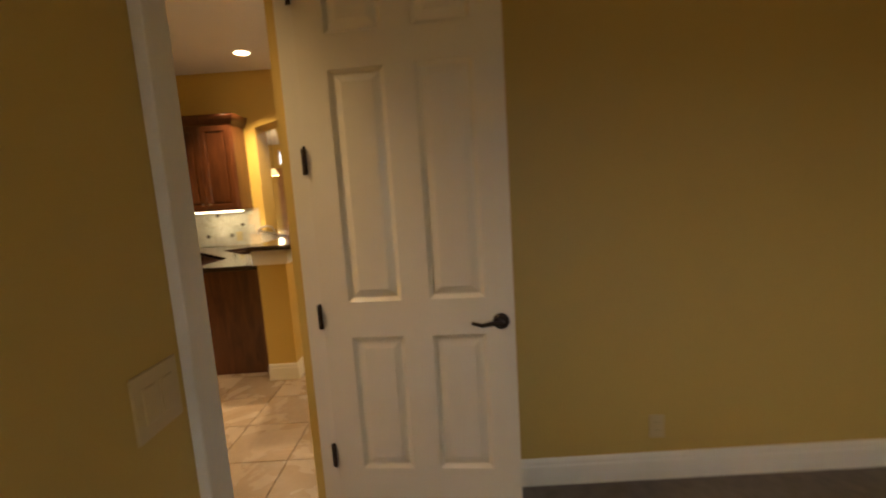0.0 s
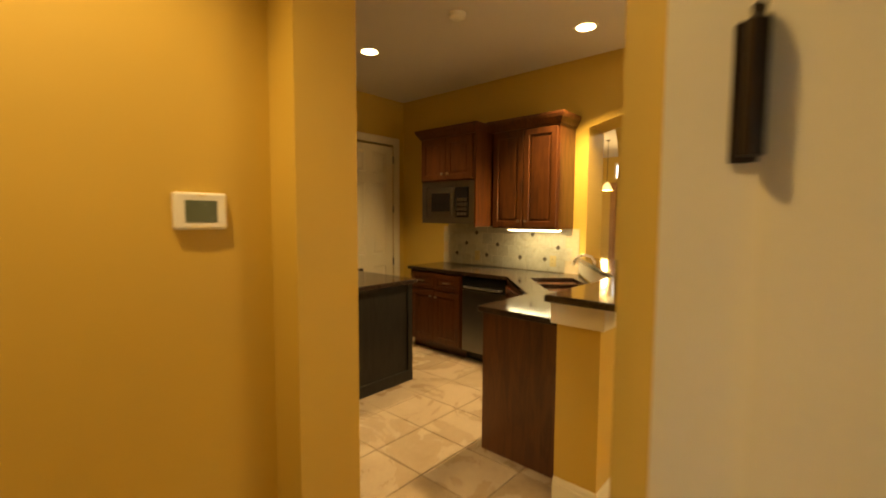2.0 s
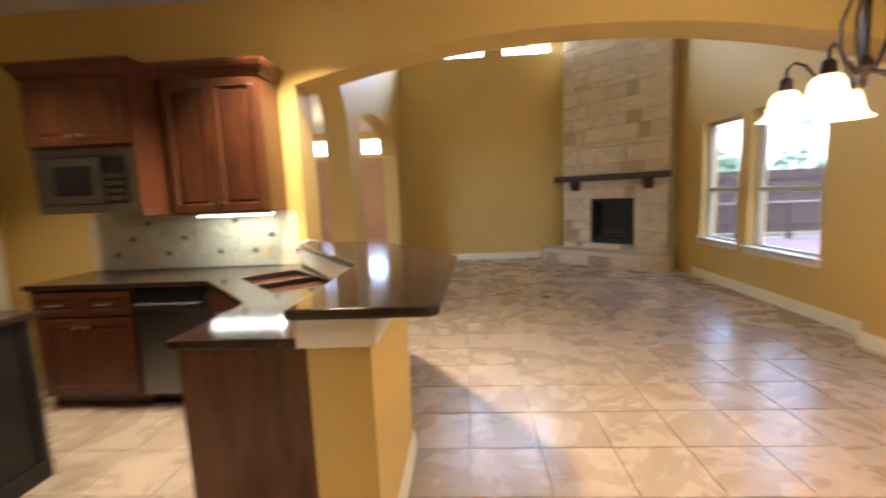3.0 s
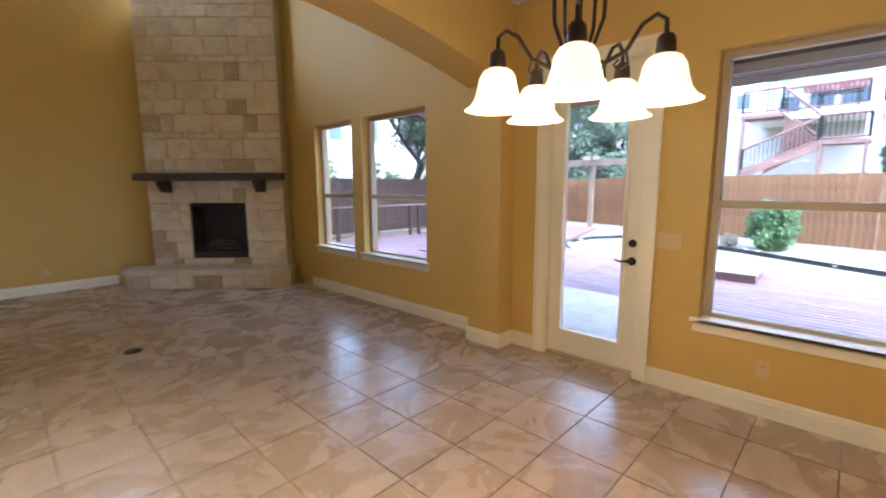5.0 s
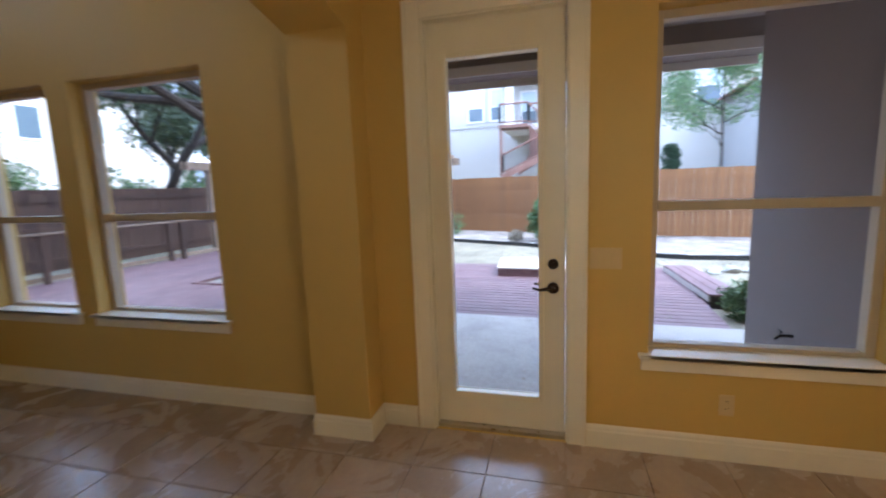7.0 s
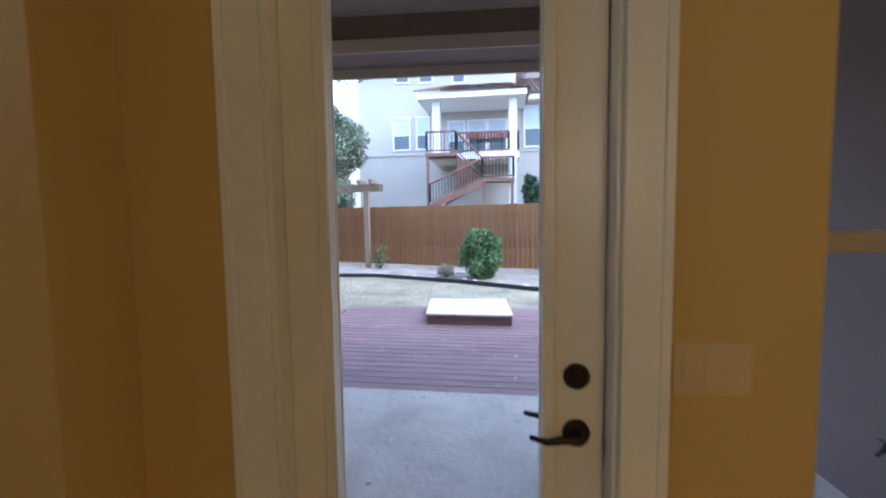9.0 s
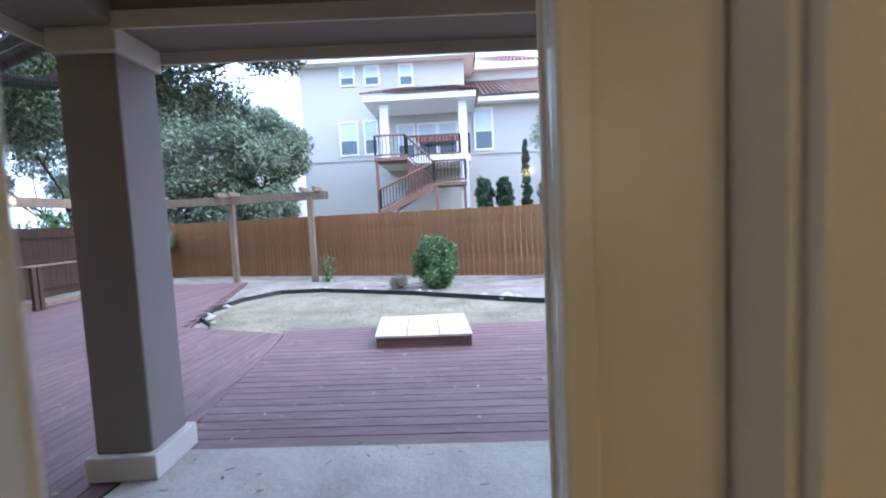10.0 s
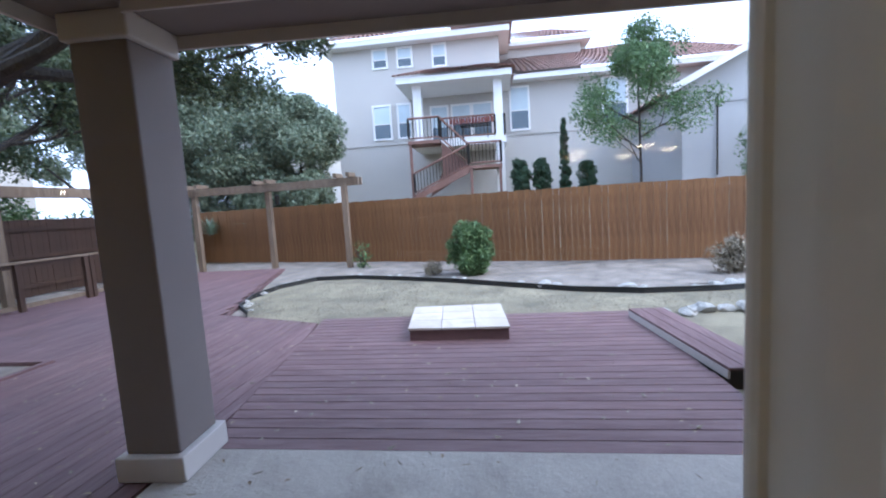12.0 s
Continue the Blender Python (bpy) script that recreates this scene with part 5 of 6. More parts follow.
bm = B()
for (ax, ay), (bx, by) in zip([(8.4, 7.2), (8.72, 8.1), (9.05, 9.05), (10.6, 9.55), (14.5, 10.8)], [(8.72, 8.1), (9.05, 9.05), (10.6, 9.55), (14.5, 10.8), (14.5, 14.2)]):
    d = Vector((bx - ax, by - ay)).normalized() * 0.02
    prism(bm, [(ax, ay), (ax + d.y, ay - d.x), (bx + d.y, by - d.x), (bx, by)], -0.3, DZ - 0.005)
part("fascia", bm, M["deck_x"], dl)
bm = B()
for q in ((6.05, 7.0, 9.86, 9.93), (6.05, 7.0, 10.87, 10.94), (6.05, 6.12, 9.93, 10.87), (6.93, 7.0, 9.93, 10.87)):
    box(bm, q[0], q[1], q[2], q[3], DZ - 0.03, DZ + 0.03, None, 0.004)
part("tree_frame", bm, M["deck_x"], dl)
bm = B()
box(bm, 6.1, 6.95, 9.9, 10.9, -0.2, DZ - 0.02)
structure("ground_tree_well", bm, M["mulch"], "dark soil in the tree opening", "ground")
# step at the deck's side
st = thing("deck_step", Matrix(), "raised red brown deck step with a pale kickboard", "deck step")
for j in range(3):
    bm = B()
    o = j * 0.142
    prism(bm, [(6.32, 2.74 - o), (6.32 - 0.01 * j, 2.605 - o), (8.34, 2.81 - o), (8.34, 2.945 - o)][::1], DZ + 0.075, DZ + 0.10)
    part("tread", bm, M["deck_x"], st)
bm = B()
prism(bm, [(6.33, 2.725), (6.33, 2.30), (8.33, 2.50), (8.33, 2.93)], GZ - 0.1, DZ + 0.0745)
part("frame", bm, M["dark_gap"], st)
bm = B()
prism(bm, [(6.33, 2.745), (6.33, 2.726), (8.33, 2.931), (8.33, 2.95)], DZ + 0.001, DZ + 0.074)
part("kickboard", bm, M["stucco_light"], st, "pale kickboard")

# low square box on the deck
bx = thing("deck_box", Matrix.Translation((0, 0, DZ)), "low deck platform topped with pale flagstone", "platform")
bm = B()
prism(bm, [(7.52, 4.50), (8.62, 4.60), (8.55, 5.77), (7.52, 5.66)], 0.0, 0.125)
part("skirt", bm, M["deck_x"], bx, "red brown board skirt")
for i in range(3):
    for j in range(3):
        def q(u, v):
            a = Vector((7.50, 4.48)).lerp(Vector((8.64, 4.58)), u)
            b = Vector((7.50, 5.68)).lerp(Vector((8.57, 5.79)), u)
            return a.lerp(b, v)
        e = 0.004
        c = [q(i / 3 + e, j / 3 + e), q((i + 1) / 3 - e, j / 3 + e), q((i + 1) / 3 - e, (j + 1) / 3 - e), q(i / 3 + e, (j + 1) / 3 - e)]
        part("flagstone", prism(B(), [(p.x, p.y) for p in c], 0.126, 0.152), M["cap"], bx)

# ---- patio roof on a stucco pillar ----
pl = thing("patio_pillar", Matrix(), "square taupe stucco pillar with pale base and cap", "pillar")
part("shaft", box(B(), 5.01, 5.38, 6.42, 6.77, 0.12, 2.55, None, 0.012), M["stucco"], pl)
part("base", box(B(), 4.965, 5.425, 6.375, 6.815, PZ, 0.12, None, 0.01), M["stucco_light"], pl, "pale stucco base")
part("cap", box(B(), 4.98, 5.41, 6.39, 6.80, 2.55, 2.70, None, 0.012), M["stucco_light"], pl, "pale stucco cap")
bm = B()
box(bm, 4.97, 5.42, 2.45, 6.87, 2.70, 3.0)
box(bm, EX1 + 0.001, 4.97, 6.39, 6.87, 2.70, 3.0)
structure("patio_beam", bm, M["stucco"], "taupe stucco patio beams", "beam")
bm = B()
box(bm, 5.415, 5.44, 2.45, 6.89, 2.62, 2.80)
box(bm, 4.955, 4.972, 2.45, 6.40, 2.66, 2.76)
box(bm, EX1 + 0.002, 5.44, 6.865, 6.89, 2.62, 2.80)
structure("trim_patio", bm, M["stucco_light"], "pale trim band along the patio beam", "trim")
bm = B()
box(bm, EX1 + 0.001, 4.97, 2.45, 6.39, 2.93, 3.0)
structure("ceiling_patio", bm, M["soffit"], "brown painted patio ceiling", "ceiling")
bm = B()
box(bm, EX1 + 0.001, 5.85, 1.9, 7.32, 3.001, 3.12)
structure("roof_patio", bm, M["soffit"], "flat patio roof", "roof")
bm = B()
box(bm, EX1 + 0.001, 4.55, -3.0, 2.74, -0.3, 5.5)
structure("wall_wing", bm, M["stucco"], "taupe stucco wall of the house's wing")
bm = B()
box(bm, EX1 + 0.001, EX1 + 0.02, 2.745, 4.24, PZ, WIN3[2] - 0.02)
box(bm, EX1 + 0.001, EX1 + 0.02, 5.2, 14, PZ, WIN1[2] - 0.02)
structure("wall_patio_stucco", bm, M["stucco"], "taupe stucco skin of the back wall")
fa = thing("outdoor_faucet", Matrix.Translation((3.75, 2.742, 0.36)), "small dark metal garden faucet on the stucco wall", "faucet")
bm = B()
tube(bm, [(0, 0, 0), (0, 0.08, 0), (0.0, 0.11, -0.03)], [0.012, 0.012, 0.009], 8)
tube(bm, [(-0.03, 0.075, 0.035), (0.03, 0.075, 0.035)], 0.006, 6)
tube(bm, [(0, 0.075, 0), (0, 0.075, 0.035)], 0.005, 6)
part("tap", bm, M["darkmetal"], fa, "", True)
hk = thing("ceiling_hook", Matrix.Translation((4.4, 4.9, 2.93)), "small white hanging fixture under the patio ceiling", "hook")
bm = B()
tube(bm, [(0, 0, 0), (0, 0, -0.09)], 0.008, 8)
part("stem", bm, M["white_plastic"], hk)


# ---- fences ----
def fence(name, pts, material, label, z0=-0.06, h=1.83, rails=False):
    f = tagged(new(name), label, "fence")
    me = []
    for s in range(4):
        r = random.Random(s)
        a = 0.004 * r.random()
        me.append(mesh_of("picket", box(B(), 0.002, 0.138, -0.009, 0.009 + a, 0, h - 0.012 * s * 0.4, None, 0.0), material))
    r = random.Random(5)
    i = 0
    for (ax, ay), (bx_, by) in zip(pts, pts[1:]):
        d = Vector((bx_ - ax, by - ay))
        ang = math.degrees(math.atan2(d.y, d.x))
        n = int(d.length / 0.141)
        for k in range(n):
            p = Vector((ax, ay)) + d * (k / n)
            piece("picket", me[i % 4], f, Matrix.Translation((p.x, p.y, z0 + r.uniform(-0.006, 0.006))) @ pose(0, r.uniform(-0.004, 0.004), 0, 0, 0, ang + r.uniform(-0.6, 0.6)))
            i += 1
        side = Vector((d.y, -d.x)).normalized() * (0.03 if not rails else 0.035)
        for z in (0.25, 0.95, 1.6):
            bm = B()
            m = Matrix.Translation((ax + side.x, ay + side.y, z0 + z)) @ pose(0, 0, 0, 0, 0, ang)
            box(bm, 0, d.length, -0.019, 0.019, -0.045, 0.045, m)
            part("rail", bm, material, f)
    return f


fence("wooden_fence", [(17.3, 15.6), (14.73, 6.75), (13.52, 2.33), (12.97, -1.9), (12.3, -7.0)][::-1], M["fence"], "orange brown stained cedar privacy fence")
fence("wooden_fence", [(2.9, 15.7), (17.2, 15.65)], M["fence_dark"], "dark shaded cedar privacy fence behind the deck", rails=True)

# deck railing
ra = thing("deck_railing", Matrix(), "weathered wooden deck railing of posts and rails", "railing")
RP = [(2.95, 14.02), (8.5, 13.95), (11.2, 13.7), (14.3, 13.9)]
# top rail pale, posts and under-rail dark: light and shade put into colour
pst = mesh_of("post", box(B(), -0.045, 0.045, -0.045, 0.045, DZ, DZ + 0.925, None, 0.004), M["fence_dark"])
for a, b in zip(RP, RP[1:]):
    d = Vector((b[0] - a[0], b[1] - a[1]))
    ang = math.degrees(math.atan2(d.y, d.x))
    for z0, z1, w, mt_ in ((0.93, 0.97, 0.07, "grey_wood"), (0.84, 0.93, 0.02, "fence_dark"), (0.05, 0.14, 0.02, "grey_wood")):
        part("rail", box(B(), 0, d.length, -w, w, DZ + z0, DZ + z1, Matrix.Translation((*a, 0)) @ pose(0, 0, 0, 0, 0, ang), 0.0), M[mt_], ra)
    for k in range(int(d.length / 1.3) + 1):
        p = Vector(a) + d.normalized() * k * 1.3
        piece("post", pst, ra, Matrix.Translation((p.x, p.y - 0.06, 0)) @ pose(0, 0, 0, 0, 0, ang))

# ---- pergola ----
pg = thing("pergola", Matrix(), "weathered wooden pergola along the deck", "pergola")
for x, y in ((14.45, 8.78), (15.0, 11.35), (15.0, 13.75), (10.2, 14.6)):
    part("post", box(B(), x - 0.075, x + 0.075, y - 0.075, y + 0.075, GZ, 2.30, None, 0.008), M["grey_wood"], pg)
for a, b in (((14.45, 8.3), (14.95, 11.35)), ((14.95, 11.35), (15.0, 14.6)), ((15.2, 14.5), (9.4, 14.6))):
    d = Vector((b[0] - a[0], b[1] - a[1]))
    m = Matrix.Translation((*a, 0)) @ pose(0, 0, 0, 0, 0, math.degrees(math.atan2(d.y, d.x)))
    for s in (-0.10, 0.10):
        part("beam", box(B(), 0, d.length, s - 0.022, s + 0.022, 2.22, 2.44, m, 0.0), M["grey_wood"], pg)
for x, y in ((14.4, 8.55), (14.5, 8.95), (14.9, 11.2), (14.95, 11.6), (15.0, 13.5), (15.0, 13.95)):
    part("crosspiece", box(B(), x - 0.28, x + 0.28, y - 0.05, y + 0.05, 2.445, 2.56, None, 0.006), M["grey_wood"], pg)
ln = thing("hanging_lantern", Matrix.Translation((14.75, 10.95, 2.2)), "small dark metal lantern hung from the pergola", "lantern")
bm = B()
tube(bm, [(0, 0, 0.02), (0, 0, -0.08)], 0.006, 6)
lathe(bm, [(0.0, -0.07), (0.06, -0.11), (0.085, -0.13), (0.07, -0.14), (0.065, -0.36), (0.08, -0.37), (0.08, -0.39), (0.0, -0.395)], None, 8)
part("body", bm, M["darkmetal"], ln)


# ---- plants ----
def leaf_cloud(name, parent, centers, count, size, material, seed, squash=1.0, label="", hang=0.0):
    """Many small bent leaves scattered in soft clumps, as one mesh."""
    r = np.random.RandomState(seed)
    cs = np.array([c[:3] for c in centers])
    rad = np.array([c[3] for c in centers])
    pick = r.choice(len(cs), count, p=rad ** 2 / (rad ** 2).sum())
    d = r.normal(size=(count, 3))
    d /= np.linalg.norm(d, axis=1)[:, None]
    dist = rad[pick] * r.uniform(0.25, 1.0, count) ** 0.6
    pos = cs[pick] + d * dist[:, None] * np.array([1, 1, squash])
    a = r.normal(size=(count, 3))
    a[:, 2] -= hang
    a /= np.linalg.norm(a, axis=1)[:, None]
    b = np.cross(a, r.normal(size=(count, 3)))
    b /= np.linalg.norm(b, axis=1)[:, None]
    s = size * r.uniform(0.6, 1.3, count)[:, None]
    nrm = np.cross(a, b)
    v = np.stack([pos - a * s, pos - b * s * 0.42 + nrm * s * 0.12, pos + a * s, pos + b * s * 0.42 + nrm * s * 0.12], 1).reshape(-1, 3)
    me = bpy.data.meshes.new(name)
    f = np.arange(count * 4).reshape(-1, 4)
    tri = np.concatenate([f[:, [0, 1, 2]], f[:, [0, 2, 3]]])
    me.from_pydata(v.tolist(), [], tri.tolist())
    me.materials.append(material)
    ob = new(name, me)
    if parent is not None:
        ob.parent = parent
    if label:
        ob["label"] = label
    return ob


def limbs(bm, start, way, length, radius, depth, r, tips, bend=0.35, lift=0.08):
    """A crooked limb that forks; gathers its tips."""
    pts, rad = [Vector(start)], [radius]
    d = Vector(way).normalized()
    n = 5
    for k in range(n):
        d = (d + Vector((r.uniform(-1, 1), r.uniform(-1, 1), r.uniform(-0.6, 0.8) + lift)) * bend * 0.5).normalized()
        pts.append(pts[-1] + d * length / n)
        rad.append(radius * (1 - 0.5 * (k + 1) / n))
    tube(bm, pts, rad, 8 if depth > 1 else 5)
    if depth > 0:
        for k in range(3 if depth > 1 else 4):
            i = r.randint(2, n)
            w = (d + Vector((r.uniform(-1, 1), r.uniform(-1, 1), r.uniform(-0.35, 0.7))) * 0.95).normalized()
            limbs(bm, pts[i], w, length * r.uniform(0.5, 0.75), rad[i] * 0.7, depth - 1, r, tips, bend, lift)
    else:
        tips.append(pts[-1])
        tips.append(pts[-2])


def tree(name, base, trunk, starts, label, leaves, size, material, seed, clump=0.45, depth=2, bark="bark", base_r=0.2, squash=0.8):
    t = thing(name, Matrix.Translation(base), label, "tree")
    r = random.Random(seed)
    bm = B()
    n = len(trunk)
    tube(bm, [Vector((0, 0, -0.1))] + [Vector(p) for p in trunk], [base_r * 1.35] + [base_r * (1 - 0.35 * k / n) for k in range(n)], 12)
    for v in bm.verts:
        v.co += Vector((noise.noise(v.co * 3), noise.noise(v.co * 3 + Vector((9, 0, 0))), 0)) * base_r * 0.25
    tips = []
    for p, w, l, rad in starts:
        limbs(bm, p, w, l, rad, depth, r, tips)
    part("trunk", bm, M[bark], t, "", True)
    leaf_cloud("crown", t, [(p.x, p.y, p.z, clump * r.uniform(0.7, 1.3)) for p in tips], leaves, size, material, seed, squash)
    return t


tree("oak_tree", (6.50, 10.42, DZ - 0.05), [(0.02, -0.02, 0.3), (0.10, -0.10, 0.9), (0.16, -0.16, 1.5), (0.14, -0.25, 2.2), (0.18, -0.36, 2.9), (0.24, -0.46, 3.3)],
     [((0.2, -0.40, 3.1), (0.3, -0.9, 0.45), 2.2, 0.12), ((0.15, -0.36, 2.95), (-0.3, 0.8, 0.75), 2.3, 0.12), ((0.22, -0.45, 3.25), (0.7, -0.3, 0.8), 2.2, 0.10), ((0.2, -0.45, 3.2), (0.1, -0.9, 0.12), 2.5, 0.09),
      ((0.2, -0.4, 3.2), (-0.8, 0.0, 0.8), 2.0, 0.09), ((0.2, -0.45, 3.3), (0.85, -0.5, 0.2), 2.4, 0.09), ((0.2, -0.4, 3.0), (-0.7, 0.9, 0.35), 3.0, 0.10), ((0.2, -0.4, 3.1), (0.6, 0.8, 0.4), 2.8, 0.10), ((0.15, -0.3, 2.6), (-0.9, 0.3, 0.25), 2.8, 0.09)],
     "gnarled live oak growing through the deck", 110000, 0.042, M["oak_leaf"], 11, 0.46, 2, base_r=0.17)
tree("oak_tree", (10.3, 16.6, 0.0), [(0, 0, 0.6), (-0.1, -0.3, 1.4), (-0.1, -0.9, 2.3), (0.0, -1.4, 3.0)],
     [((0, -1.4, 2.9), (0.3, -0.5, 0.8), 2.3, 0.10), ((-0.1, -0.9, 2.3), (-0.8, 0.2, 0.7), 2.4, 0.10), ((0, -1.4, 2.9), (0.9, 0.2, 0.5), 2.4, 0.09), ((-0.1, -0.6, 1.9), (0.6, 0.7, 0.7), 2.3, 0.09)],
     "leaning live oak beyond the deck railing", 30000, 0.065, M["oak_leaf"], 21, 0.7, 2, base_r=0.17)
for k, (x, y, hgt, n, sd) in enumerate(((4.0, 20.0, 5.5, 9000, 31), (1.0, 21.0, 6.5, 8000, 34), (4.2, 17.4, 4.6, 12000, 35))):
    tree("oak_tree", (x, y, 0), [(0, 0, 0.8), (0.1, 0.1, 1.6), (0.1, 0.0, 2.4)],
         [((0.1, 0, 2.3), (math.cos(a), math.sin(a), 0.75), hgt * 0.42, 0.10) for a in (0.4, 1.7, 3.0, 4.2, 5.4)] + [((0.1, 0, 1.5), (math.cos(a), math.sin(a), 0.4), hgt * 0.34, 0.07) for a in (1.0, 3.6, 5.0)],
         "evergreen oak beyond the dark fence", n, 0.09, M["cedar_leaf" if k % 2 else "oak_leaf"], sd, 0.85, 1, base_r=0.16)
for x, y, z, hgt, sd in ((20.5, 15.0, 1.6, 5.4, 41), (21.0, 17.6, 1.6, 7.4, 42), (20.3, 12.7, 1.7, 3.2, 43), (19.5, 20.5, 1.2, 8.0, 44)):
    tree("juniper_tree", (x, y, z), [(0, 0, 0.4), (0.05, 0, 0.9), (0, 0.05, 1.5)],
         [((0, 0, 0.15 + 0.3 * j), (math.cos(a), math.sin(a), 0.3 + 0.13 * j), hgt * 0.5, 0.06) for j, a in enumerate((0.3, 1.4, 2.6, 3.7, 4.8, 5.7))],
         "grey green juniper on the slope behind the fence", 44000, 0.075, M["cedar_leaf"], sd, 0.75, 1, base_r=0.10)
tree("young_tree", (18.0, -0.3, 1.4), [(0, 0, 0.9), (0.03, 0.02, 2.0), (0, 0.06, 3.4), (0.02, 0.05, 5.2)],
     [((0, 0, 1.1 + 0.43 * j), (math.cos(2.4 * j), math.sin(2.4 * j), 0.5), 1.95 - 0.18 * j, 0.03) for j in range(10)],
     "slender young tree with sparse green leaves", 17000, 0.055, M["bush_leaf"], 51, 0.55, 1, base_r=0.045)


def shrub(name, base, r, h, label, count, size, material, seed, shape="ball", category="shrub"):
    t = thing(name, Matrix.Translation(base), label, category)
    q = random.Random(seed)
    bm = B()
    for k in range(7):
        a = q.uniform(0, 6.28)
        tube(bm, [(0, 0, -0.05), (0.25 * r * math.cos(a), 0.25 * r * math.sin(a), h * 0.35), (0.6 * r * math.cos(a), 0.6 * r * math.sin(a), h * 0.75)], [0.018, 0.012, 0.006], 5)
    part("stems", bm, M["bark"], t)
    cs = []
    for k in range(110):
        u = q.uniform(0.08, 0.95)
        a = q.uniform(0, 6.28)
        if shape == "cone":
            w = r * (1 - u) ** 0.7 * q.uniform(0.3, 0.75)
        else:
            w = r * math.sqrt(max(0.05, 1 - (2 * u - 1) ** 2)) * q.uniform(0.15, 0.8)
        cs.append((w * math.cos(a), w * math.sin(a), h * u, r * q.uniform(0.2, 0.36)))
    leaf_cloud("foliage", t, cs, count, size, material, seed)
    return t


shrub("garden_bush", (12.55, 5.2, GZ + 0.05), 0.62, 1.12, "rounded glossy green bush against the fence", 15000, 0.045, M["bush_leaf"], 61)
shrub("dry_bush", (11.4, 0.1, GZ + 0.05), 0.5, 0.62, "bare grey dry bush in the bed", 1800, 0.04, M["dry_leaf"], 62)
shrub("dry_bush", (12.6, 6.1, GZ + 0.05), 0.3, 0.3, "small pale dry bush by the fence", 900, 0.03, M["dry_leaf"], 63)
shrub("patio_bush", (5.95, 2.40, GZ), 0.33, 0.42, "loose green bush beside the deck", 3000, 0.03, M["bush_leaf"], 64)
shrub("patio_bush", (6.45, 1.95, GZ), 0.42, 0.52, "grey green bush beside the deck", 3000, 0.035, M["cedar_leaf"], 65)
shrub("sapling", (14.3, 8.35, GZ), 0.35, 0.75, "thin leafy sapling at the pergola post", 260, 0.045, M["bush_leaf"], 66)
for x, y, r, h, sd in ((22, 3.45, 0.5, 1.15, 71), (22, 2.55, 0.5, 1.1, 72), (22, 0.65, 0.48, 0.85, 74)):
    shrub("clipped_shrub", (x, y, 1.55), r, h + 0.6, "clipped round evergreen shrub by the neighbour's wall", 5200, 0.06, M["cypress_leaf"], sd)
for x, y, r, h, sd in ((18.6, 11.9, 1.2, 2.0, 81), (18.9, 13.6, 1.5, 2.9, 82), (19.2, 15.6, 1.7, 3.6, 83), (18.6, 17.6, 1.8, 3.9, 84)):
    shrub("juniper_bush", (x, y, 1.0), r, h, "grey green juniper bush on the slope behind the fence", 16000, 0.07, M["cedar_leaf"], sd)
shrub("cypress_tree", (22, 1.56, 1.55), 0.33, 3.5, "narrow dark green columnar cypress", 8000, 0.06, M["cypress_leaf"], 73, "cone", "tree")
shrub("neighbour_bush", (18.2, -4.4, 1.5), 1.1, 2.6, "tall loose green bush by the neighbour's wall", 6000, 0.06, M["bush_leaf"], 75)
for k, (x, y, s) in enumerate(((16.6, 0.6, 0.9), (16.4, -1.0, 0.8), (16.8, -2.6, 0.9), (17.0, 13.2, 0.9), (17.0, 11.6, 0.8), (16.8, 14.6, 0.9), (16.5, 1.4, 0.6))):
    t = thing("agave_clump", Matrix.Translation((x, y, 1.05 if y < 5 else 0.95)), "spiky blue green grass clump behind the fence", "ornamental grass")
    q = random.Random(k)
    vs, fs = [], []
    for j in range(120):
        a, e, l = q.uniform(0, 6.28), q.uniform(0.25, 1.45), s * q.uniform(0.7, 1.1)
        c, sn = math.cos(a), math.sin(a)
        i = len(vs)
        for u, w in ((0, 0.018), (0.5, 0.016), (1.0, 0.002)):
            rr_, zz = l * u * math.cos(e), l * u * math.sin(e) - 0.25 * l * u * u
            vs += [(rr_ * c - w * sn, rr_ * sn + w * c, zz), (rr_ * c + w * sn, rr_ * sn - w * c, zz)]
        fs += [(i, i + 1, i + 3, i + 2), (i + 2, i + 3, i + 5, i + 4)]
    me = bpy.data.meshes.new("blades")
    me.from_pydata(vs, [], fs)
    me.materials.append(M["agave_leaf"])
    new("blades", me).parent = t

# slope and terrace behind the fence
bm = B()
prof = [(0.6, -0.1), (1.8, 0.7), (3.2, 1.3), (4.6, 1.55), (60.0, 1.6)]
ys = (-60, -12, -4, 4, 12, 22, 70)
g = [[bm.verts.new((x + float(np.interp(y, [-7, -1.9, 2.33, 6.75, 15.6, 70], [12.3, 12.97, 13.52, 14.73, 17.3, 19.0])), y, z)) for y in ys] for x, z in prof]
for a, b in zip(g, g[1:]):
    for k in range(len(ys) - 1):
        bm.faces.new([a[k], a[k + 1], b[k + 1], b[k]])
structure("ground_slope", bm, M["grass"], "grassy slope up to the neighbours", "ground", True)

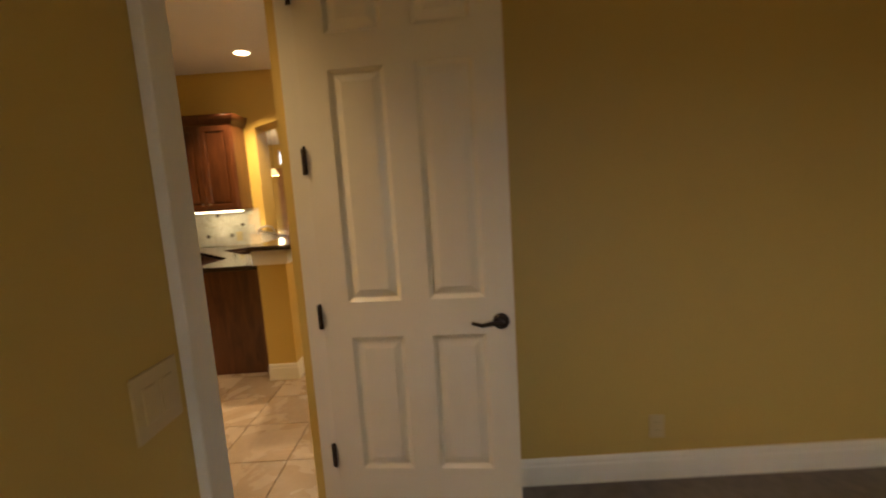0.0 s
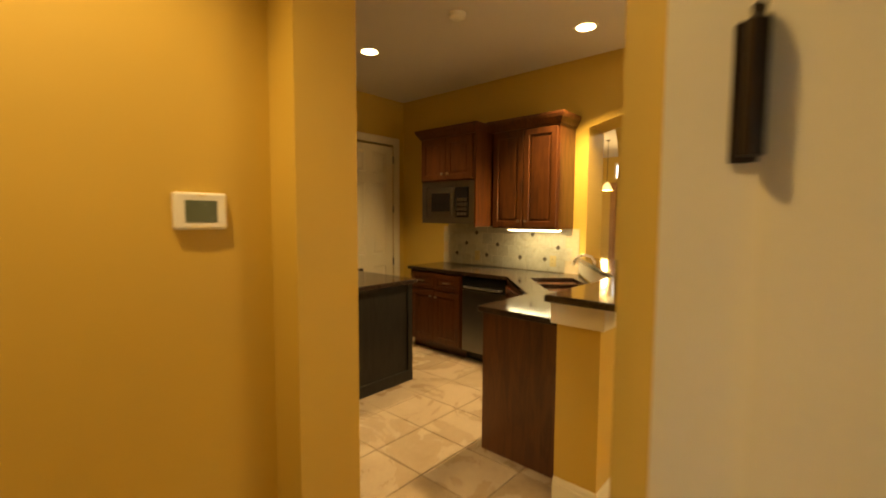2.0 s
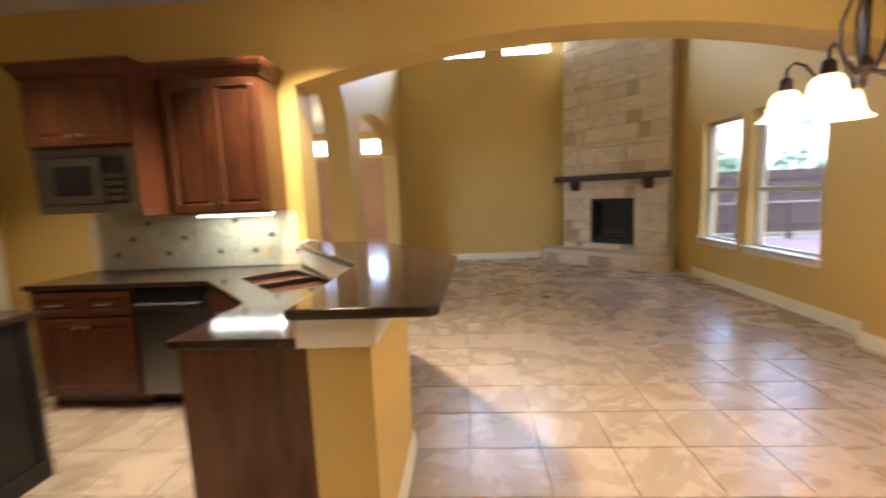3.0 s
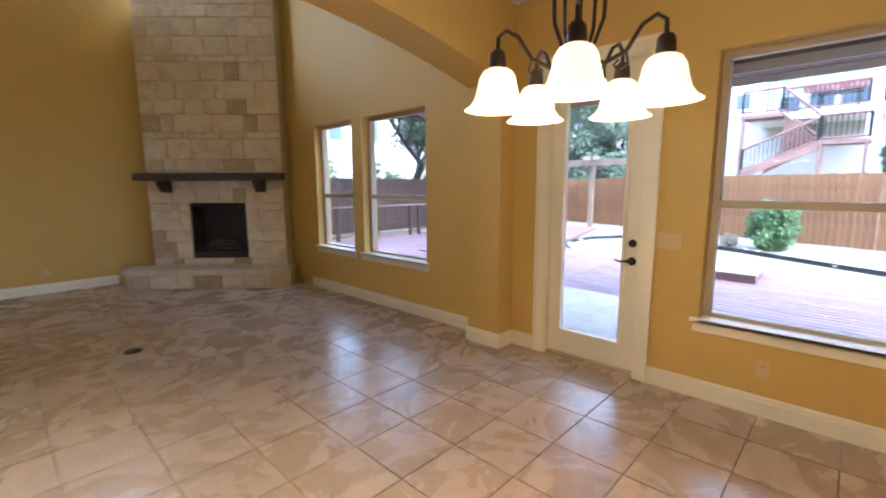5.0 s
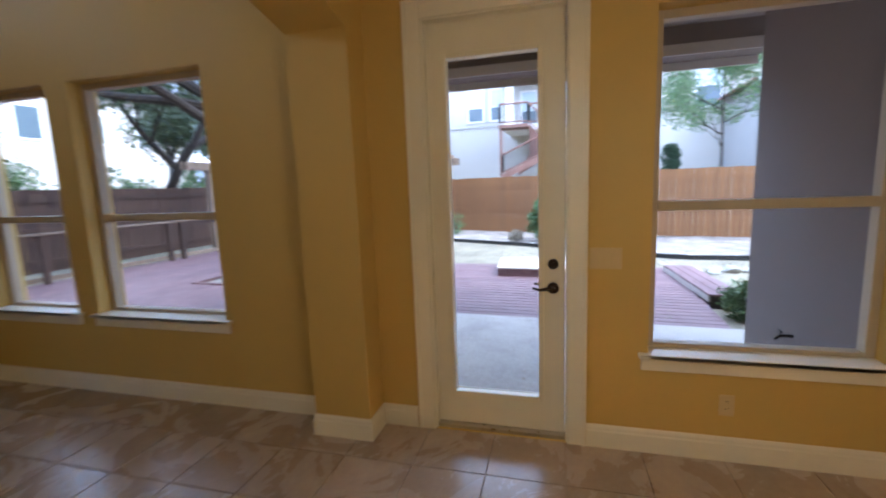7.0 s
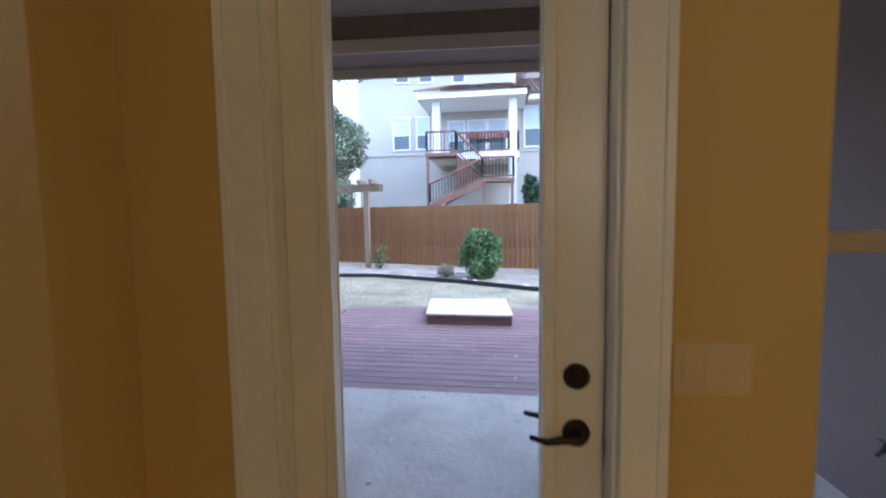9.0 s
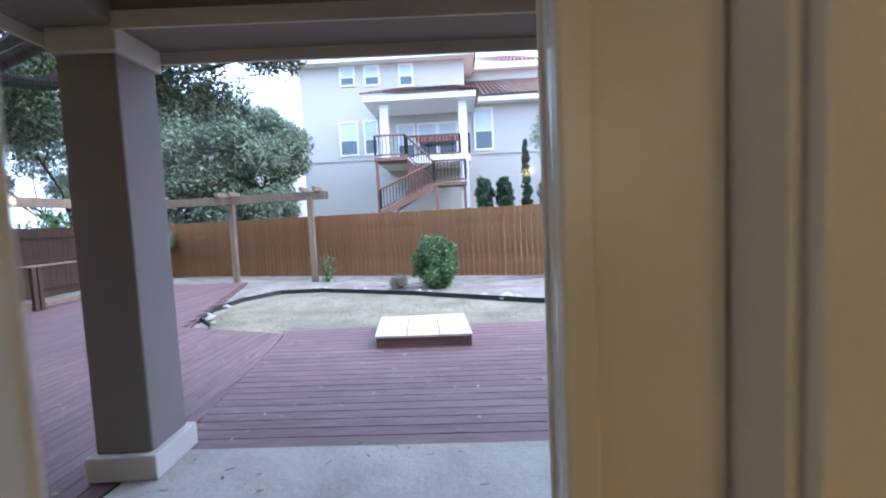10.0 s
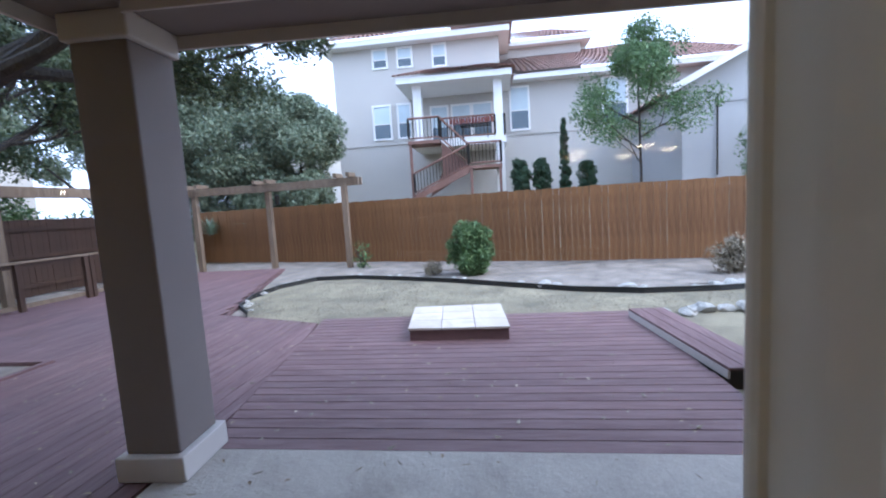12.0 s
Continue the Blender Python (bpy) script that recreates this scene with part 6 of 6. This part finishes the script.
# fallen leaves on the deck
leafs = np.random.RandomState(3)
vs, fs = [], []
for k in range(260):
    x, y = leafs.uniform(3.2, 9.0), leafs.uniform(2.9, 13.0)
    if x > 8.5 and y < 8:
        continue
    s, a = leafs.uniform(0.012, 0.030), leafs.uniform(0, 6.28)
    c, sn = math.cos(a) * s, math.sin(a) * s
    i = len(vs)
    z = PZ + 0.004
    vs += [(x - c, y - sn, z), (x + sn * 0.5, y - c * 0.5, z + 0.006), (x + c, y + sn, z + 0.002), (x - sn * 0.5, y + c * 0.5, z + 0.008)]
    fs += [(i, i + 1, i + 2), (i, i + 2, i + 3)]
me = bpy.data.meshes.new("fallen_leaves")
me.from_pydata(vs, [], fs)
me.materials.append(M["litter"])
tagged(new("fallen_leaves", me), "dry leaves scattered on the deck", "leaves", "", "stuff")
# dry grass tufts on the lawn
vs, fs = [], []
gr = np.random.RandomState(5)
for k in range(16000):
    x, y = gr.uniform(8.7, 12.4), gr.uniform(-1.5, 9.3)
    lim = np.interp(y, [-5, -2, 1, 2.2, 3.2, 4.3, 5.5, 6.8, 8.0, 9.0, 9.5], [11, 10.6, 10.05, 10.05, 10.35, 10.95, 11.65, 12.2, 12.65, 12.6, 11.2])
    if x > lim - 0.05 or (y > 8.7 and x < 9.3):
        continue
    a, s, w = gr.uniform(0, 6.28), gr.uniform(0.02, 0.055), 0.004
    lean = gr.uniform(0.2, 1.0) * s
    i = len(vs)
    vs += [(x - w * math.sin(a), y + w * math.cos(a), GZ - 0.002), (x + w * math.sin(a), y - w * math.cos(a), GZ - 0.002), (x + lean * math.cos(a), y + lean * math.sin(a), GZ + s * 0.8)]
    fs.append((i, i + 1, i + 2))
me = bpy.data.meshes.new("grass_blades")
me.from_pydata(vs, [], fs)
me.materials.append(M["dry_leaf"])
tagged(new("grass_blades", me), "dry straw coloured lawn grass", "grass", "", "stuff")


# ---- neighbouring houses ----
def roof_sheet(parent, quad, rows, cols, material, name="roof", amp=0.07):
    """A barrel-tile roof plane between four corners (eave left, eave right, ridge right, ridge left)."""
    a, b, c, d = (Vector(p) for p in quad)
    up = (b - a).cross(d - a).normalized()
    if up.z < 0:
        up = -up
    bm = B()
    for k in range(cols):
        u0, u1 = k / cols, (k + 1) / cols
        for j in range(rows):
            v0, v1 = j / rows, (j + 1) / rows
            ring = []
            for v, lift in ((v0, 0.05), (v1, 0.0)):
                line = []
                for m in range(5):
                    u = u0 + (u1 - u0) * m / 4
                    p = a.lerp(b, u).lerp(d.lerp(c, u), v)
                    line.append(bm.verts.new(p + up * (amp * math.sin(math.pi * m / 4) + lift)))
                ring.append(line)
            for m in range(4):
                bm.faces.new([ring[0][m], ring[0][m + 1], ring[1][m + 1], ring[1][m]])
    part(name, bm, material, parent, "red clay barrel tile roof", True)


def facade_window(parent, x, y0, y1, z0, z1, split=True):
    bm = B()
    f = 0.10
    for q in ((y0 - f, y0, z0 - f, z1 + f), (y1, y1 + f, z0 - f, z1 + f), (y0, y1, z0 - f, z0), (y0, y1, z1, z1 + f)):
        box(bm, x - 0.07, x - 0.001, q[0], q[1], q[2], q[3])
    if split:
        zm = z0 + (z1 - z0) * 0.45
        box(bm, x - 0.05, x - 0.001, y0, y1, zm - 0.03, zm + 0.03)
    w = part("window", bm, M["white_house"], parent)
    zm = z0 + (z1 - z0) * 0.45
    part("pane", box(B(), x - 0.025, x - 0.003, y0, y1, z0, zm), M["house_glass"], w)
    part("pane", box(B(), x - 0.025, x - 0.003, y0, y1, zm, z1), M["blind"], w, "pane with a pale blind")


nh = thing("neighbour_house", Matrix(), "three-storey cream stucco house with red tile roofs", "house")
bm = B()
box(bm, 26, 40, 4.05, 12.95, 0.5, 9.95)
box(bm, 26, 38, -8.0, 4.05, 0.5, 7.75)
box(bm, 29, 38, -0.6, 4.05, 7.75, 10.2)
part("wall", bm, M["stucco_house"], nh, "cream stucco walls")
bm = B()
box(bm, 25.94, 26.0, -8.0, 12.96, 4.88, 4.98)
part("belt_course", bm, M["stucco_house"], nh)
bm = B()
box(bm, 25.35, 41, 3.5, 13.5, 9.95, 10.22)
box(bm, 25.25, 38, -8.5, 3.5, 7.5, 7.74)
box(bm, 28.5, 38, -1.1, 3.49, 10.2, 10.42)
part("fascia", bm, M["white_house"], nh, "white painted fascia and soffit")
RF = M["roof"]
roof_sheet(nh, [(25.25, 13.6, 10.24), (25.25, 3.4, 10.24), (30.5, 7.0, 12.9), (30.5, 9.8, 12.9)], 14, 40, RF)
roof_sheet(nh, [(25.25, 3.4, 10.24), (41, 3.4, 10.24), (36, 7.0, 12.9), (30.5, 7.0, 12.9)], 14, 40, RF)
roof_sheet(nh, [(25.15, 4.0, 7.76), (25.15, -8.6, 7.76), (30.5, -5.0, 10.3), (29.2, 4.0, 9.7)], 14, 46, RF)
roof_sheet(nh, [(28.4, 3.9, 10.44), (28.4, -1.2, 10.44), (31.5, 0.8, 11.9), (31.5, 3.9, 11.9)], 8, 20, RF)
for y0, y1, z0, z1 in ((10.0, 10.66, 8.95, 10.0 - 0.1), (8.65, 9.33, 8.9, 9.9), (6.85, 7.45, 8.78, 9.9)):
    facade_window(nh, 26, y0, y1, z0, min(z1, 9.8))
for y0, y1, z0, z1 in ((10.0, 10.85, 5.25, 6.92), (8.9, 9.5, 5.25, 6.92), (2.7, 3.55, 5.2, 7.25), (-2.15, -1.08, 5.1, 7.3)):
    facade_window(nh, 26, y0, y1, z0, z1)
# covered balcony
bc = part("balcony", box(B(), 23.4, 26, 3.95, 8.35, 4.25, 4.55), M["white_house"], nh, "covered rear balcony")
part("column", box(B(), 23.45, 23.85, 4.05, 4.45, 2.0, 7.15), M["white_house"], bc)
part("column", box(B(), 23.45, 23.85, 7.85, 8.25, 4.55, 7.15), M["white_house"], bc)
bm = B()
box(bm, 22.9, 26, 3.6, 8.9, 7.15, 7.42)
part("soffit", bm, M["white_house"], bc)
part("back_wall", box(B(), 25.9, 26.0 - 0.01, 4.1, 8.2, 4.55, 7.15), M["stucco_house"], bc)
for y0, y1 in ((4.6, 5.5), (5.7, 6.6), (6.9, 7.7)):
    facade_window(bc.parent, 25.9, y0, y1, 4.7 if y0 > 6.8 else 5.0, 6.6, False)
roof_sheet(nh, [(22.75, 9.05, 7.43), (22.75, 3.5, 7.43), (26.0, 4.6, 8.55), (26.0, 8.0, 8.55)], 9, 26, RF)
roof_sheet(nh, [(22.75, 3.5, 7.43), (26.0, 3.5, 7.43), (26.0, 4.6, 8.55), (25.9, 4.6, 8.55)], 9, 14, RF)


hd = random.Random(12)
for k in range(9):
    shrub("hedge_shrub", (4.5 + k * 1.5 + hd.uniform(-0.3, 0.3), 17.6 + hd.uniform(-0.4, 0.4), 0.0), 1.0, hd.uniform(1.9, 2.7), "loose green hedge shrub beyond the dark fence", 2600, 0.07, M["bush_leaf"], 200 + k)


def railing(parent, a, b, h=1.0):
    a, b = Vector(a), Vector(b)
    bm = B()
    tube(bm, [a + Vector((0, 0, h)), b + Vector((0, 0, h))], 0.05, 6)
    tube(bm, [a + Vector((0, 0, 0.12)), b + Vector((0, 0, 0.12))], 0.035, 6)
    o = part("railing", bm, M["stair_wood"], parent)
    bm = B()
    n = max(2, int((b - a).length / 0.16))
    for k in range(n + 1):
        p = a.lerp(b, k / n)
        tube(bm, [p + Vector((0, 0, 0.12)), p + Vector((0, 0, h))], 0.016 if 0 < k < n else 0.055, 5)
    part("balusters", bm, M["darkmetal"], o)


railing(nh, (23.45, 4.45, 4.55), (23.45, 7.0, 4.55))
railing(nh, (23.45, 4.0, 4.55), (25.9, 4.0, 4.55))
sw = thing("outdoor_stairs", Matrix(), "red brown wooden stairs down from the balcony", "stairs")
part("landing", box(B(), 22.3, 23.4, 6.95, 8.4, 4.30, 4.45), M["stair_wood"], sw)
part("landing", box(B(), 22.3, 23.6, 4.2, 5.7, 3.05, 3.18), M["stair_wood"], sw)
for y, z, x in ((8.3, 4.3, 22.4), (4.3, 3.05, 22.4), (5.6, 3.05, 22.4)):
    part("post", box(B(), x - 0.06, x + 0.06, y - 0.06, y + 0.06, 1.9, z), M["stair_wood"], sw)
n = 7
for k in range(n):
    y, z = 6.95 - k * (1.25 / n), 4.40 - (k + 1) * (1.22 / n)
    part("step", box(B(), 22.9, 23.4, y - 1.25 / n, y, z - 0.04, z), M["stair_wood"], sw)
bm = B()
for q in ((22.88, 22.92),):
    v = [bm.verts.new((q[0], y, z)) for y, z in ((6.95, 4.45), (6.95, 3.0), (7.6, 1.9), (5.7, 3.0), (5.7, 3.2))]
    w_ = [bm.verts.new((q[1], y, z)) for y, z in ((6.95, 4.45), (6.95, 3.0), (7.6, 1.9), (5.7, 3.0), (5.7, 3.2))]
    bm.faces.new(v)
    bm.faces.new(w_[::-1])
    for k in range(5):
        bm.faces.new([v[k], v[(k + 1) % 5], w_[(k + 1) % 5], w_[k]])
part("stringer", bm, M["stair_wood"], sw)
n = 8
for k in range(n):
    y, z = 5.7 + k * (2.5 / n), 3.12 - (k + 1) * (1.1 / n)
    part("step", box(B(), 22.3, 22.86, y, y + 2.5 / n, z - 0.04, z), M["stair_wood"], sw)
bm = B()
v = [bm.verts.new((22.28, y, z)) for y, z in ((5.7, 3.16), (5.7, 2.85), (8.2, 1.75), (8.2, 2.05))]
w_ = [bm.verts.new((22.33, y, z)) for y, z in ((5.7, 3.16), (5.7, 2.85), (8.2, 1.75), (8.2, 2.05))]
bm.faces.new(v)
bm.faces.new(w_[::-1])
for k in range(4):
    bm.faces.new([v[k], v[(k + 1) % 4], w_[(k + 1) % 4], w_[k]])
part("stringer", bm, M["stair_wood"], sw)
railing(sw, (22.35, 8.35, 4.45), (22.35, 6.95, 4.45))
railing(sw, (22.35, 6.95, 4.45), (22.9, 5.7, 3.2))
railing(sw, (22.35, 5.7, 3.18), (22.35, 4.25, 3.18))
railing(sw, (22.35, 4.25, 3.18), (23.5, 4.25, 3.18))
railing(sw, (22.3, 5.7, 3.1), (22.3, 8.2, 2.0))
tb = thing("balcony_table", Matrix.Translation((24.2, 5.4, 4.55)), "dark outdoor table with chairs and a red valance behind", "table")
bm = B()
box(bm, -0.4, 0.4, -0.7, 0.7, 0.68, 0.74)
for x in (-0.33, 0.33):
    for y in (-0.6, 0.6):
        box(bm, x - 0.03, x + 0.03, y - 0.03, y + 0.03, 0, 0.68)
part("table_frame", bm, M["darkmetal"], tb)
bm = B()
for k in range(14):
    box(bm, 0.9, 0.93, -0.9 + k * 0.16, -0.76 + k * 0.16, 0.95 + 0.05 * (k % 2), 1.25)
part("valance", bm, M["red_cloth"], tb, "faded red valance")

h2 = thing("neighbour_house", Matrix(), "stucco house with a shaded grey wall and a red tile gable roof", "house")
bm = B()
v = [bm.verts.new(p) for p in ((20, -2.4, 0.5), (20, -14, 0.5), (20, -14, 5.3), (20, -8.2, 8.2), (20, -2.4, 5.25))]
w_ = [bm.verts.new((38, p.co.y, p.co.z)) for p in v]
bm.faces.new(v)
bm.faces.new(w_[::-1])
for k in range(5):
    bm.faces.new([v[k], v[(k + 1) % 5], w_[(k + 1) % 5], w_[k]])
part("wall", bm, M["stucco_shaded"], h2)
roof_sheet(h2, [(19.4, -1.9, 5.15), (38, -1.9, 5.15), (38, -8.2, 8.35), (19.4, -8.2, 8.35)], 12, 40, RF)
bm = B()
for a, b in (((-1.85, 5.0), (-8.2, 8.15)),):
    v = [bm.verts.new(p) for p in ((19.4, a[0], a[1]), (19.4, b[0], b[1]), (19.4, b[0], b[1] + 0.25), (19.4, a[0], a[1] + 0.25))]
    w_ = [bm.verts.new((20.0, p.co.y, p.co.z)) for p in v]
    bm.faces.new(v)
    bm.faces.new(w_[::-1])
    for k in range(4):
        bm.faces.new([v[k], v[(k + 1) % 4], w_[(k + 1) % 4], w_[k]])
part("fascia", bm, M["white_house"], h2)
bm = B()
tube(bm, [(19.95, -3.6, 2.0), (19.95, -3.6, 4.9), (19.95, -3.75, 5.0)], 0.03, 6)
tube(bm, [(19.95, -3.6, 4.6), (19.95, -7.5, 4.75)], 0.012, 5)
part("conduit", bm, M["darkmetal"], h2)
h3 = thing("neighbour_house", Matrix(), "pale house far behind the trees", "house")
part("wall", box(B(), 12, 24, 30, 40, 0.5, 7.5), M["stucco_house"], h3)
for x in (14, 17, 20):
    bm = B()
    box(bm, x, x + 1.2, 29.93, 29.99, 4.5, 6.2)
    w = part("window", bm, M["white_house"], h3)
    part("pane", box(B(), x + 0.1, x + 1.1, 29.9, 29.94, 4.6, 6.1), M["house_glass"], w)
roof_sheet(h3, [(11.4, 29.4, 7.5), (24.6, 29.4, 7.5), (24.6, 35, 10), (11.4, 35, 10)], 10, 40, RF)
h4 = thing("neighbour_house", Matrix(), "small pale house beyond the junipers", "house")
part("wall", box(B(), 38, 46, 19, 27, -0.5, 8.5), M["stucco_house"], h4)
roof_sheet(h4, [(37.3, 27.6, 8.5), (37.3, 18.4, 8.5), (42, 20, 10.6), (42, 26, 10.6)], 9, 26, RF)


def fallen_leaves(count, seed):
    """Dry curled leaves scattered over the boards and the slab."""
    q = random.Random(seed)
    v, f = [], []
    for k in range(count):
        x, y, a, s = q.uniform(4.7, 9.0), q.uniform(3.2, 9.2), q.uniform(0, 6.28), q.uniform(0.012, 0.034)
        if x > 8.3 and y < 7.4:
            continue
        if 7.0 < x < 8.4 and 4.4 < y < 6.2:
            continue
        c, d, n = math.cos(a), math.sin(a), len(v)
        for u, w, z in ((-1, 0, 0.25), (0, -0.5, 0.0), (1, 0, 0.35), (0, 0.5, 0.05)):
            v.append((x + s * (u * c - w * d), y + s * (u * d + w * c), DZ + 0.004 + s * z))
        f += [(n, n + 1, n + 2), (n, n + 2, n + 3)]
    me = bpy.data.meshes.new("fallen_leaves")
    me.from_pydata(v, [], f)
    me.materials.append(M["dry_leaf"])
    return tagged(new("fallen_leaves", me), "dry curled leaves scattered over the red brown deck", "fallen leaves", "", "stuff")


fallen_leaves(230, 5)

# the yard lies turned a little from the house's axes
YARD = Matrix.Translation((2.65, 4.58, 0)) @ pose(0, 0, 0, 0, 0, -3.3) @ Matrix.Translation((-2.65, -4.58, 0))
AT_HOUSE = ("patio_pillar", "patio_beam", "trim_patio", "ceiling_patio", "roof_patio", "wall_wing", "wall_patio_stucco", "outdoor_faucet", "ceiling_hook")
for ob in list(bpy.data.objects):
    if ob not in INDOORS and ob.parent is None and ob.name not in AT_HOUSE:
        ob.matrix_basis = YARD @ ob.matrix_basis
